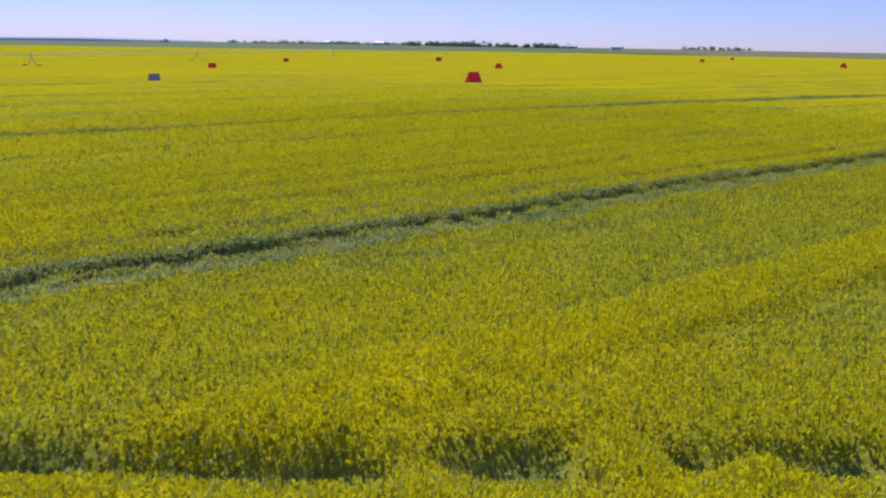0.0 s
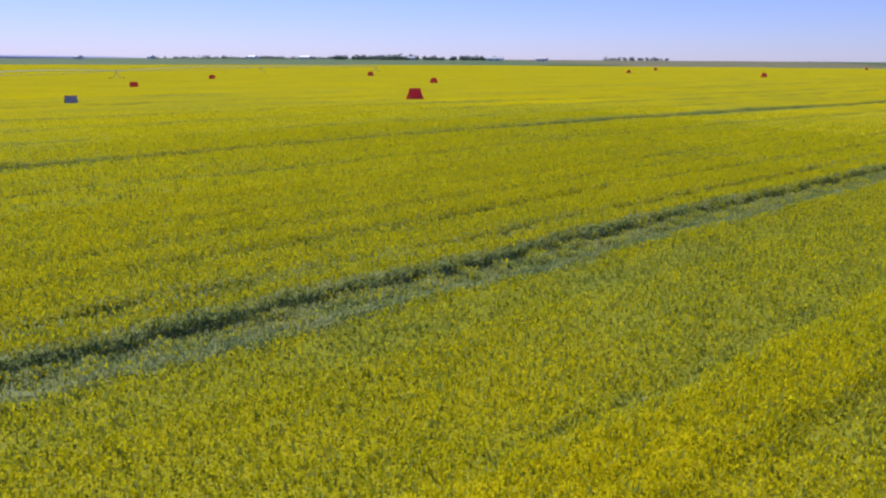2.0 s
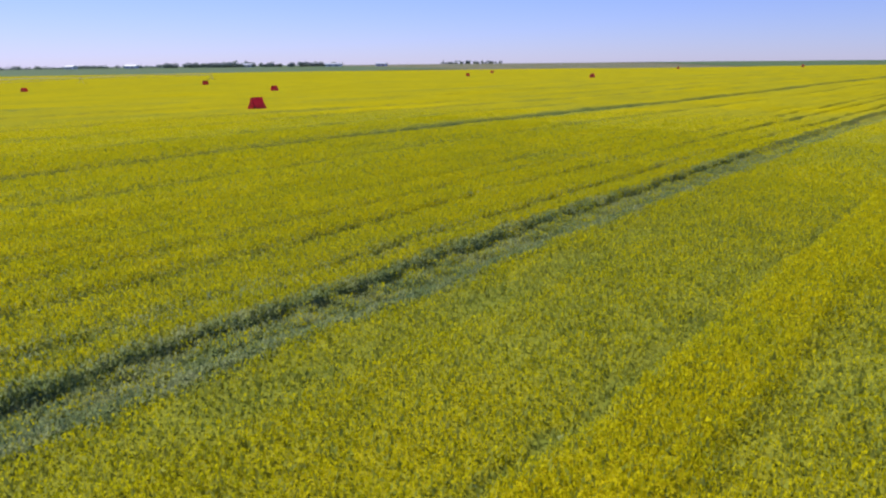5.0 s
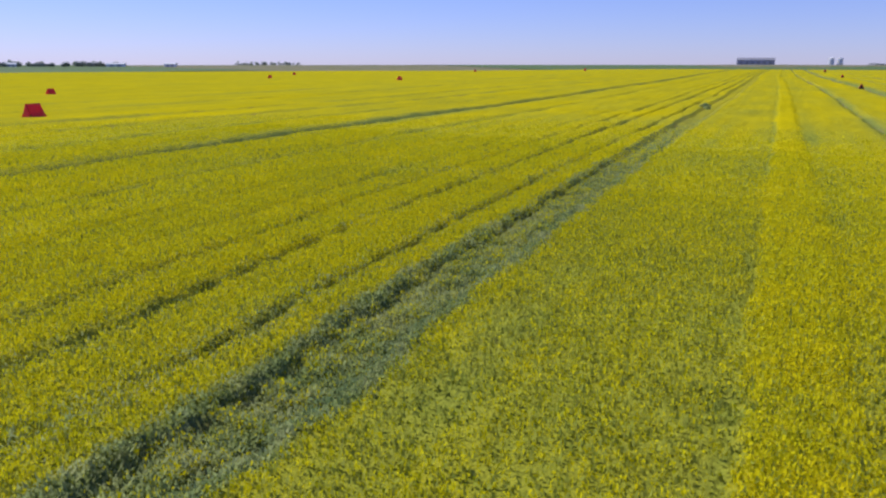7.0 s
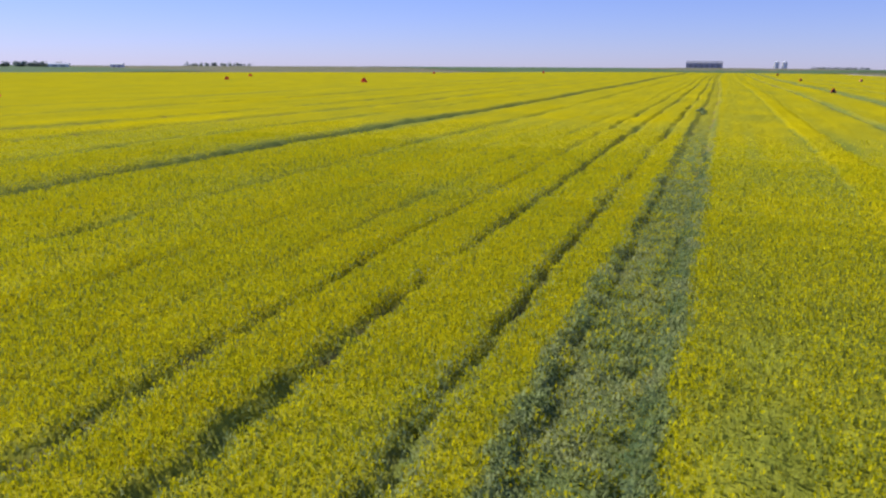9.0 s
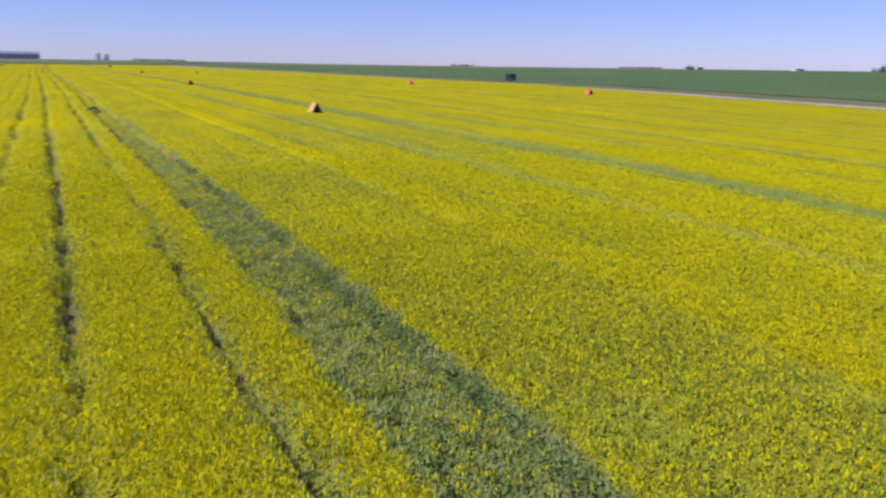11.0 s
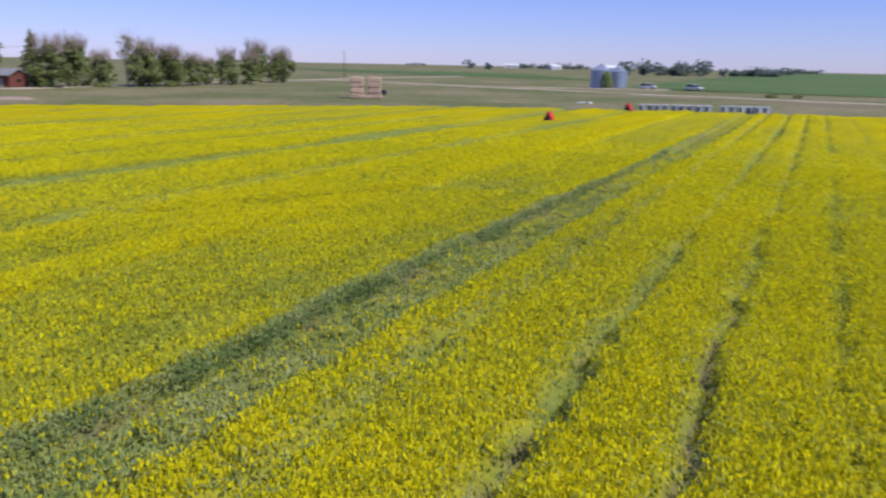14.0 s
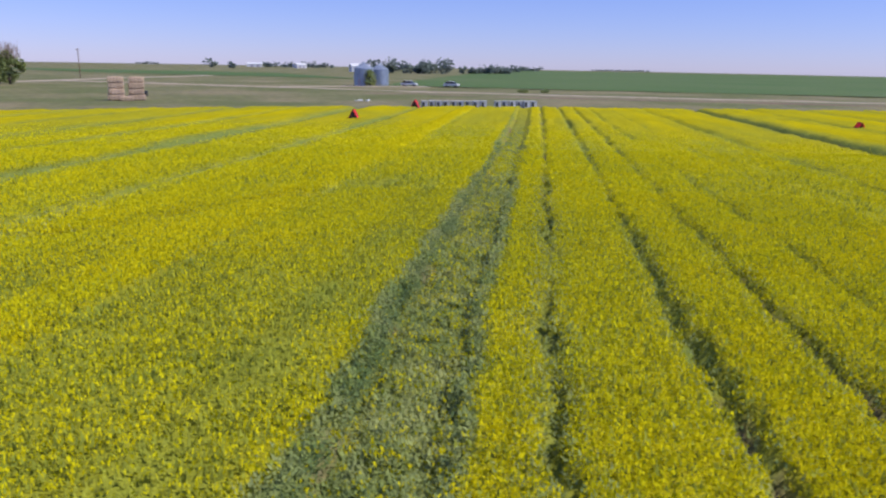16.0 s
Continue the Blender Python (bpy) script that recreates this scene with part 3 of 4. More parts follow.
patch_sheet("green_field_east", [(150, 52), (138, 900), (1900, 900), (1900, 60)], 22, 0.12, M_CROP, "level dark green young crop field beyond the gravel road", "field")
patch_sheet("green_field_south", [(-900, -60), (48, -212), (70, -1500), (-1500, -1500)], 24, 0.12, M_CROP, "wide dull green crop field beyond the gravel road", "field")
patch_sheet("green_field_southeast", [(210, -330), (75, -300), (180, -470), (420, -470)], 22, 0.12, M_CROP, "green pasture field beyond the farm road", "field")
patch_sheet("green_field_north", [(60, 655), (-170, 655), (-1500, 2600), (700, 2600)], 60, 0.3, M_CROP, "distant green crop field on the horizon", "field")
patch_sheet("green_field_west", [(-430, 560), (-430, -300), (-1900, -600), (-1900, 1300)], 60, 0.3, M_CROP, "distant green crop field on the horizon", "field")
ribbon("road", [(95, 700), (126, 260), (126, 120), (131, 45), (136, 8), (142, -30), (146, -60), (148, -110), (150, -190), (158, -420)], 5.0, M_GRAVEL, "pale gravel farm road along the field", "road")
ribbon("road", [(150, -196), (115, -190), (66, -181), (42, -173), (-3, -164), (-53, -153), (-230, -112), (-700, 10)], 4.6, M_GRAVEL, "pale gravel farm road along the field", "road")
ribbon("track", [(72, -183), (62, -196), (30, -212), (-20, -206)], 3.2, M_GRAVEL, "pale gravel yard track to the grain bin", "road", lift=0.05)
ribbon("driveway", [(113, -12), (124, -14), (140, -19), (160, -21), (185, -23)], 10.0, M_DRIVE, "wide dusty gravel driveway into the farmyard", "driveway", lift=0.06)
ribbon("verge", [(-230, -97), (-53, -140), (-3, -149), (40, -156)], 5.0, M_SOIL, "bare dusty soil verge beside the road", "verge", lift=0.03)
ribbon("verge", [(127, -24), (125, -34), (121, -48), (116, -62)], 9.0, M_DRIVE, "bare dusty tan soil at the field gate", "verge", lift=0.05)


# ---- things ----
def ground_z(x, y, lift=0.0):
    return float(land(x, y)) + lift


def bee_shelter(x, y, turn, roof, end, label, trim=M_TRIM, scale=1.0):
    """An A-frame shelter: two tarpaulin slopes, a ridge cap, end covers (cloth, or a sheet painted as inside shade),
    legs and nest blocks inside.
    """
    ob = thing("bee_shelter", pose(x, y, ground_z(x, y, -0.03), 0, 0, turn), label, "bee shelter", "bee shelters in the field")
    L, W, H = 1.4 * scale, 1.9 * scale, 2.05 * scale
    for s in (-1, 1):
        bm = bmesh.new()
        nu, nv, th = 6, 7, 0.03
        grid = []
        for k in range(2):
            for j in range(nv + 1):
                for i in range(nu + 1):
                    u, v = i / nu, j / nv
                    sag = 0.035 * math.sin(math.pi * v) * math.sin(math.pi * u) + 0.012 * math.sin(u * 19 + v * 5 + x)
                    px = s * (0.04 + (W / 2 + 0.05) * v) - s * sag * 0.8 + s * th * k
                    pz = H - (H - 0.14) * v + 0.012 - sag * 0.4 + th * 0.4 * k
                    grid.append(bm.verts.new((px, (u - 0.5) * L * (1 + 0.03 * v), pz)))
        w = nu + 1
        half = w * (nv + 1)
        for k in range(2):
            for j in range(nv):
                for i in range(nu):
                    a = k * half + j * w + i
                    bm.faces.new([grid[q] for q in (a, a + 1, a + w + 1, a + w)])
        rim = [i for i in range(w)] + [j * w + nu for j in range(1, nv + 1)] + [nv * w + i for i in range(nu - 1, -1, -1)] + [j * w for j in range(nv - 1, 0, -1)]
        for a, c in zip(rim, rim[1:] + rim[:1]):
            bm.faces.new([grid[q] for q in (a, c, c + half, a + half)])
        part("roof_panel", bm, roof, ob)
    bm = bmesh.new()
    rod(bm, (0, -L / 2 - 0.05, H + 0.03), (0, L / 2 + 0.05, H + 0.03), 0.055, seg=10)
    part("ridge_cap", bm, trim, ob, "dark red ridge cap")
    for s in (-1, 1):
        bm = bmesh.new()
        foot, peak = s * (L / 2 + 0.30 * scale), s * (L / 2 - 0.03)
        pts = [(-W / 2 + 0.1, foot, 0.2), (W / 2 - 0.1, foot, 0.2), (0.05, peak, H - 0.04), (-0.05, peak, H - 0.04)]
        a = [bm.verts.new(p) for p in pts]
        c = [bm.verts.new((px, py - s * 0.03, pz)) for px, py, pz in pts]
        bm.faces.new(a), bm.faces.new(c[::-1])
        for i in range(4):
            bm.faces.new((a[i], c[i], c[(i + 1) % 4], a[(i + 1) % 4]))
        part("end_cloth", bm, end, ob)
        for q in (-1, 1):
            bm = bmesh.new()
            rod(bm, (q * (W / 2), s * (L / 2 - 0.05), 0), (0, s * (L / 2 - 0.05), H - 0.02), 0.025)
            part("leg", bm, M_POLE, ob)
    for i in range(3):
        bm = bmesh.new()
        box(bm, 0, (i - 1) * 0.36 * scale, 0.95 * scale, 0.42, 0.3, 0.5, 0.02)
        part("nest_block", bm, M_TRAY, ob)
    bm = bmesh.new()
    box(bm, 0, 0, 0.68 * scale, 0.6, L - 0.2, 0.04, 0.008)
    part("shelf", bm, M_POLE, ob)
    return ob


RED_LABEL = "red tarpaulin A-frame bee shelter, open ends painted shade-dark"
bee_shelter(18.6, 7.2, -3, M_ORANGE, M_BLUE, "peach tarpaulin A-frame bee shelter with blue end cloths", scale=0.88)
bee_shelter(21.0, 89, 3, M_ORANGE, M_ENDSHADE, "peach tarpaulin A-frame bee shelter, open ends painted shade-dark", scale=1.0)
bee_shelter(87, 43.8, 4, M_PINK, M_ENDSHADE, "faded pinkish red tarpaulin A-frame bee shelter", scale=1.05)
bee_shelter(87, -36.8, 2, M_PINK, M_ENDSHADE, "faded bright red tarpaulin bee shelter at the field edge", scale=1.05)
bee_shelter(-57.5, 47.2, 2, M_RED, M_RED, "deep red tarpaulin A-frame bee shelter in the crop", scale=1.08)
bee_shelter(-71.5, 12.8, -5, M_GREYTARP, M_ENDSHADE, "weathered grey tarpaulin A-frame bee shelter", scale=0.82)
for sx, sy, st, sc in ((-112, 92, 4, 0.95), (-101, 206, -3, 1.1), (-166, 111, 2, 1.0), (-116, 32, -6, 0.85), (-160, 62.6, 5, 0.85),
                       (-167, 228, 3, 1.0), (-213, 308, -4, 1.05), (-119, 520, 2, 1.3), (-184, 476, 3, 1.2),
                       (23, 181, -3, 0.95), (28, 320, 2, 1.0), (19.1, -59.6, 4, 0.95), (16.8, -89.4, -3, 0.9), (-34.5, -55.0, 3, 0.72), (30, 500, 2, 1.2)):
    bee_shelter(sx, sy, st, M_RED, M_RED if sx < -80 else M_ENDSHADE, "red tarpaulin A-frame bee shelter with closed ends" if sx < -80 else RED_LABEL, scale=sc)
for sx, sy, st in ((76, 180, 2), (86, 122, -3), (50, 330, 3)):
    bee_shelter(sx, sy, st, M_PINK, M_ENDSHADE, "small faded orange-red bee shelter in the crop", scale=0.95)


def vehicle(name, x, y, turn, size, paint, label, category, kind="car", low=None):
    """A parked vehicle with body, cabin glass, roof, wheels, lamps and bumpers. It faces local +y."""
    L, W, H = size
    ob = thing(name, pose(x, y, ground_z(x, y, 0.10), 0, 0, turn), label, category)
    wheel = 0.36 if kind == "van" else 0.32
    belt = H * (0.52 if kind == "van" else 0.58)
    f, r = L / 2, -L / 2
    if kind == "van":
        lower = [(r, 0.38), (f - 0.1, 0.38), (f, 0.6), (f, belt * 0.8), (f - 0.25, belt), (r, belt)]
        glass = [(r + 0.12, belt), (f - 0.3, belt), (f - 0.75, H - 0.42), (r + 0.12, H - 0.42)]
        roof = [(r, H - 0.42), (f - 0.6, H - 0.42), (f - 0.75, H - 0.08), (f - 1.1, H), (r + 0.15, H), (r, H - 0.1)]
    else:
        lower = [(r, 0.32), (f - 0.05, 0.32), (f, 0.5), (f - 0.06, belt * 0.9), (f - 1.1, belt), (r + 0.1, belt), (r, belt * 0.85)]
        glass = [(r + 0.5, belt), (f - 1.25, belt), (f - 1.95, H - 0.1), (r + 1.0, H - 0.1)]
        roof = [(r + 0.95, H - 0.1), (f - 1.9, H - 0.1), (f - 2.05, H), (r + 1.15, H)]
    bm = prism(bmesh.new(), lower, -W / 2, W / 2)
    bmesh.ops.bevel(bm, geom=list(bm.edges), offset=0.05, segments=2, affect="EDGES")
    part("body", bm, low or paint, ob)
    part("window_band", prism(bmesh.new(), glass, -W / 2 + 0.08, W / 2 - 0.08), M_GLASS, ob, "dark tinted windows")
    if kind == "van" and low is M_WHITE:
        for s in (-1, 1):
            part("side_stripe", box(bmesh.new(), s * (W / 2 + 0.01), -0.1, belt * 0.82, 0.03, L - 0.9, belt * 0.26), paint, ob, "blue side stripe")
        part("nose_panel", box(bmesh.new(), 0, f + 0.0, belt * 0.62, W * 0.8, 0.05, belt * 0.3, 0.01), paint, ob, "blue front panel")
    bm = prism(bmesh.new(), roof, -W / 2 + 0.06, W / 2 - 0.06)
    bmesh.ops.bevel(bm, geom=list(bm.edges), offset=0.04, segments=2, affect="EDGES")
    part("roof", bm, M_WHITE if low is M_WHITE else paint, ob)
    for s in (-1, 1):
        for q in ((-0.1, 0.35, 0.8) if kind == "van" else (0.5,)):
            bm = bmesh.new()
            yy = r + L * (0.15 + 0.6 * q)
            box(bm, s * (W / 2 - 0.075), yy, (belt + H - 0.25) / 2, 0.05, 0.09, (H - belt) * 0.72)
            part("pillar", bm, paint, ob)
        for yy in (r + L * 0.2, f - L * 0.19):
            bm = bmesh.new()
            rod(bm, (s * (W / 2 - 0.2), yy, wheel), (s * (W / 2 + 0.02), yy, wheel), wheel, seg=20)
            tyre = part("wheel", bm, M_RUBBER, ob)
            bm = bmesh.new()
            rod(bm, (s * (W / 2), yy, wheel), (s * (W / 2 + 0.03), yy, wheel), wheel * 0.58, seg=16)
            part("rim", bm, M_CHROME, tyre, "pale metal rim")
        bm = bmesh.new()
        box(bm, s * (W / 2 - 0.28), f - 0.02, 0.72, 0.3, 0.08, 0.16, 0.02)
        part("headlight", bm, M_LAMP, ob)
        bm = bmesh.new()
        box(bm, s * (W / 2 - 0.16), r + 0.01, 0.78, 0.16, 0.06, 0.22, 0.02)
        part("tail_light", bm, M_CARRED, ob)
    for yy in (f, r):
        bm = bmesh.new()
        box(bm, 0, yy, 0.45, W * 0.96, 0.14, 0.16, 0.03)
        part("bumper", bm, M_CHROME if kind == "van" else M_DARKPAINT, ob)
    return ob


vehicle("camper_van", 142, -16.9, 140, (4.9, 1.95, 2.5), M_VANBLUE, "blue and white camper van parked on the gravel drive", "van", "van", low=M_WHITE)
vehicle("car", 151, -47.3, 178, (4.9, 1.85, 1.5), M_WHITE, "white sedan parked beside the farm road", "car")
vehicle("car", 152.2, -55.5, 174, (4.4, 1.8, 1.42), M_CARRED, "dark red car parked beside the farm road", "car")
vehicle("van", 149.0, 246, 170, (5.4, 2.1, 2.7), M_DARKPAINT, "dark parked van standing beside the green field", "van", "van", low=M_DARKPAINT)
vehicle("pickup_truck", 38.5, -209, 80, (5.2, 1.95, 1.7), M_WHITE, "white pickup truck parked beside the grain bin", "truck")
vehicle("pickup_truck", 25, -209, 70, (5.0, 1.95, 1.75), M_WHITE, "white pickup truck parked in the gravel yard", "truck")
vehicle("car", 172, -19, 120, (4.4, 1.8, 1.5), M_WHITE, "white car parked deep in the farmyard drive", "car")


def bale(x, y, z, turn, size):
    L, W, H = size
    ob = thing("straw_bale", pose(x, y, z, 0, 0, turn), "large square tan straw bale in an outdoor stack", "bale", "stacked straw bales")
    bm = bmesh.new()
    box(bm, 0, 0, H / 2, W, L, H)
    bmesh.ops.subdivide_edges(bm, edges=list(bm.edges), cuts=4, use_grid_fill=True)
    for v in bm.verts:
        q = Vector((v.co.x / W * 2, v.co.y / L * 2, v.co.z / H * 2 - 1))
        corner = sum(1 for c in q if abs(c) > 0.95)
        v.co -= Vector((q.x, q.y, q.z)) * (0.05 if corner == 2 else 0.09 if corner == 3 else 0.0)
        v.co += Vector((noise.noise(v.co * 2.3 + Vector((x, y, z))), noise.noise(v.co * 2.9 + Vector((y, x, z))), 0.0)) * 0.05
    body = part("straw_body", bm, M_STRAW, ob)
    for i in range(4):
        bm = bmesh.new()
        yy = (i - 1.5) * L / 4.4
        for a, c in (((-W / 2 - 0.015, yy, 0.03), (-W / 2 - 0.015, yy, H - 0.03)), ((W / 2 + 0.015, yy, 0.03), (W / 2 + 0.015, yy, H - 0.03)), ((-W / 2, yy, H + 0.0), (W / 2, yy, H + 0.0))):
            rod(bm, a, c, 0.014, seg=5)
        part("twine", bm, M_TWINE, ob)
    return ob


rng = random.Random(5)
for sx, sy in ((76.0, -106.1), (73.1, -108.2)):
    for level in range(4):
        for k in (-0.5, 0.5):
            px, py = sx + k * 1.34 * 0.5 + rng.uniform(-0.07, 0.07), sy - k * 1.34 * 0.866 + rng.uniform(-0.07, 0.07)
            bale(px, py, ground_z(sx, sy, -0.05) + level * 1.08, -60 + rng.uniform(-2.5, 2.5), (2.7 if level else 3.0, 1.3, 1.08))
bale(73.2, -104.6, ground_z(73.2, -104.6, -0.05), -58, (2.4, 1.25, 0.8))
bm = bmesh.new()
box(bm, 0, 0, 0.55, 3.2, 1.4, 1.1, 0.08)
trough = thing("feed_trough", pose(79.3, -120, ground_z(79.3, -120, 0.0), 0, 0, 20), "low dark box trough on the grass", "trough")
part("body", bm, M_DARKPAINT, trough)


def grain_bin(x, y, radius, wall, label, skin=M_STEEL):
    """A corrugated steel bin with a ribbed cone roof, ladder and door."""
    ob = thing("grain_bin", pose(x, y, ground_z(x, y, 0.0)), label, "grain bin", "grain bins")
    seg, rings = 48, int(wall / 0.16)
    v, f = [], []
    for j in range(rings * 2 + 1):
        z = wall * j / (rings * 2)
        r = radius + (0.025 if j % 2 else 0.0)
        v += [(r * math.cos(6.28318 * i / seg), r * math.sin(6.28318 * i / seg), z) for i in range(seg)]
    for j in range(rings * 2):
        f += [(j * seg + i, j * seg + (i + 1) % seg, (j + 1) * seg + (i + 1) % seg, (j + 1) * seg + i) for i in range(seg)]
    w = new("wall", raw_mesh("bin_wall", np.array(v), np.array(f), skin, 4))
    w.parent = ob
    bm = bmesh.new()
    bmesh.ops.create_cone(bm, cap_ends=True, segments=36, radius1=radius + 0.15, radius2=0.45, depth=radius * 0.55, matrix=Matrix.Translation((0, 0, wall + radius * 0.275)))
    roof = part("roof", bm, skin, ob)
    for i in range(18):
        a = 6.28318 * i / 18
        bm = bmesh.new()
        rod(bm, (math.cos(a) * (radius + 0.13), math.sin(a) * (radius + 0.13), wall + 0.04), (math.cos(a) * 0.46, math.sin(a) * 0.46, wall + radius * 0.55 + 0.03), 0.035, seg=5)
        part("rib", bm, M_STEEL, roof)
    bm = bmesh.new()
    rod(bm, (0, 0, wall + radius * 0.55), (0, 0, wall + radius * 0.55 + 0.35), 0.5, 0.4, 16)
    part("roof_cap", bm, M_STEEL, ob)
    for i in range(8):
        a = 6.28318 * (i + 0.5) / 8
        bm = bmesh.new()
        box(bm, math.cos(a) * (radius + 0.06), math.sin(a) * (radius + 0.06), wall / 2, 0.08, 0.14, wall, 0, Matrix.Rotation(a, 4, "Z"))
        part("stiffener", bm, M_STEEL, ob)
    bm = bmesh.new()
    box(bm, 0.8, radius + 0.06, 1.05, 0.9, 0.1, 1.9, 0.02)
    part("door", bm, M_SHED, ob)
    bm = bmesh.new()
    for s in (-0.2, 0.2):
        rod(bm, (-0.9 + s, radius + 0.15, 0.2), (-0.9 + s, radius + 0.15, wall), 0.025, seg=5)
    for k in range(int(wall / 0.4)):
        rod(bm, (-1.1, radius + 0.15, 0.4 + 0.4 * k), (-0.7, radius + 0.15, 0.4 + 0.4 * k), 0.018, seg=5)
    part("ladder", bm, M_STEEL, ob)
    return ob


grain_bin(52.6, -207, 3.0, 5.3, "galvanised corrugated steel grain bin with cone roof")
grain_bin(48.6, -212, 2.8, 5.0, "galvanised corrugated steel grain bin beside another")
for sx, sy in ((83, 1500), (97, 1503)):
    grain_bin(sx, sy, 4.6, 11.0, "tall white storage bin far behind the field", M_WHITE)


def tote(x, y, turn):
    ob = thing("bee_tote", pose(x, y, ground_z(x, y, 0.0), 0, 0, turn), "pale plastic crate with dark mesh sides on a pallet", "crate", "row of crates along the field")
    bm = bmesh.new()
    for k in (-0.42, 0, 0.42):
        box(bm, k, 0, 0.07, 0.1, 1.0, 0.14, 0.01)
    part("pallet", bm, M_POLE, ob)
    bm = bmesh.new()
    box(bm, 0, 0, 0.67, 0.98, 0.98, 1.06, 0.03)
    body = part("body", bm, M_TOTE, ob)
    for s in (-1, 1):
        bm = bmesh.new()
        box(bm, 0.2, s * 0.495, 0.66, 0.42, 0.03, 0.8, 0.01)
        part("mesh_panel", bm, M_TOTEDARK, body)
    bm = bmesh.new()
    box(bm, 0, 0, 1.23, 1.06, 1.06, 0.08, 0.02)
    part("lid", bm, M_WHITE, ob)
    return ob


first = tote(17.0, -100.2, 15)
for i in range(1, 16):
    if i == 9:
        continue
    k = i / 15
    copy_thing(first, pose(17.0 - 18.3 * k, -100.2 - 5.2 * k + rng.uniform(-0.35, 0.35), ground_z(17.0 - 18.3 * k, -100.2 - 5.2 * k), 0, 0, 15 + rng.uniform(-9, 9)))


def utility_pole(x, y, height, turn):
    ob = thing("utility_pole", pose(x, y, ground_z(x, y, -0.05), 0, 0, turn), "weathered brown wooden utility pole with a crossarm", "utility pole", "poles along the road")
    part("pole", rod(bmesh.new(), (0, 0, 0), (0, 0, height), 0.17, 0.11, 10), M_POLE, ob)
    part("crossarm", box(bmesh.new(), 0, 0, height - 0.5, 2.2, 0.1, 0.12, 0.01), M_POLE, ob)
    for s in (-1.0, 0.0, 1.0):
        z0 = height - 0.44 if s else height
        part("insulator", rod(bmesh.new(), (s, 0, z0), (s, 0, z0 + 0.18), 0.05, 0.035, 8), M_WHITE, ob)
    return ob


def wires(a, c, ha, hc):
    ob = thing("power_line", pose(0, 0, 0), "two thin pale sagging power line wires between poles", "power line")
    for s in (-1.0, 1.0):
        bm = bmesh.new()
        d = Vector((c[0] - a[0], c[1] - a[1], 0)).normalized()
        off = Vector((-d.y, d.x, 0)) * s
        p0 = Vector((a[0], a[1], ground_z(*a) + ha - 0.35)) + off
        p1 = Vector((c[0], c[1], ground_z(*c) + hc - 0.35)) + off
        tube(bm, [p0.lerp(p1, i / 14) - Vector((0, 0, 6.0 * i / 14 * (1 - i / 14))) for i in range(15)], 0.022, 4)
        part("wire", bm, M_WIRE, ob)


utility_pole(160, -7.5, 9.5, 60)
utility_pole(140, 92, 8.6, 64)
utility_pole(172, -110, 9.8, 85)
utility_pole(164, -231, 10.4, 85)
wires((140, 92), (160, -7.5), 8.6, 9.5)
wires((160, -7.5), (172, -110), 9.5, 9.8)


# ---- trees ----
def cards(points, size, r, droop=0.0):
    """Leaf cards: one bent quad at each point."""
    k = len(points)
    s = size * (0.6 + 0.8 * r.random(k))[:, None]
    u = r.normal(0, 1, (k, 3))
    u[:, 2] = u[:, 2] * 0.5 - droop
    u /= np.linalg.norm(u, axis=1)[:, None]
    w = np.cross(u, r.normal(0, 1, (k, 3)))
    w /= np.linalg.norm(w, axis=1)[:, None] + 1e-9
    nrm = np.cross(u, w)
    v = np.stack([points - u * s, points + w * s * 0.62 + nrm * s * 0.15, points + u * s, points - w * s * 0.62 + nrm * s * 0.15], 1)
    return v.reshape(-1, 3), np.arange(4 * k).reshape(-1, 4)


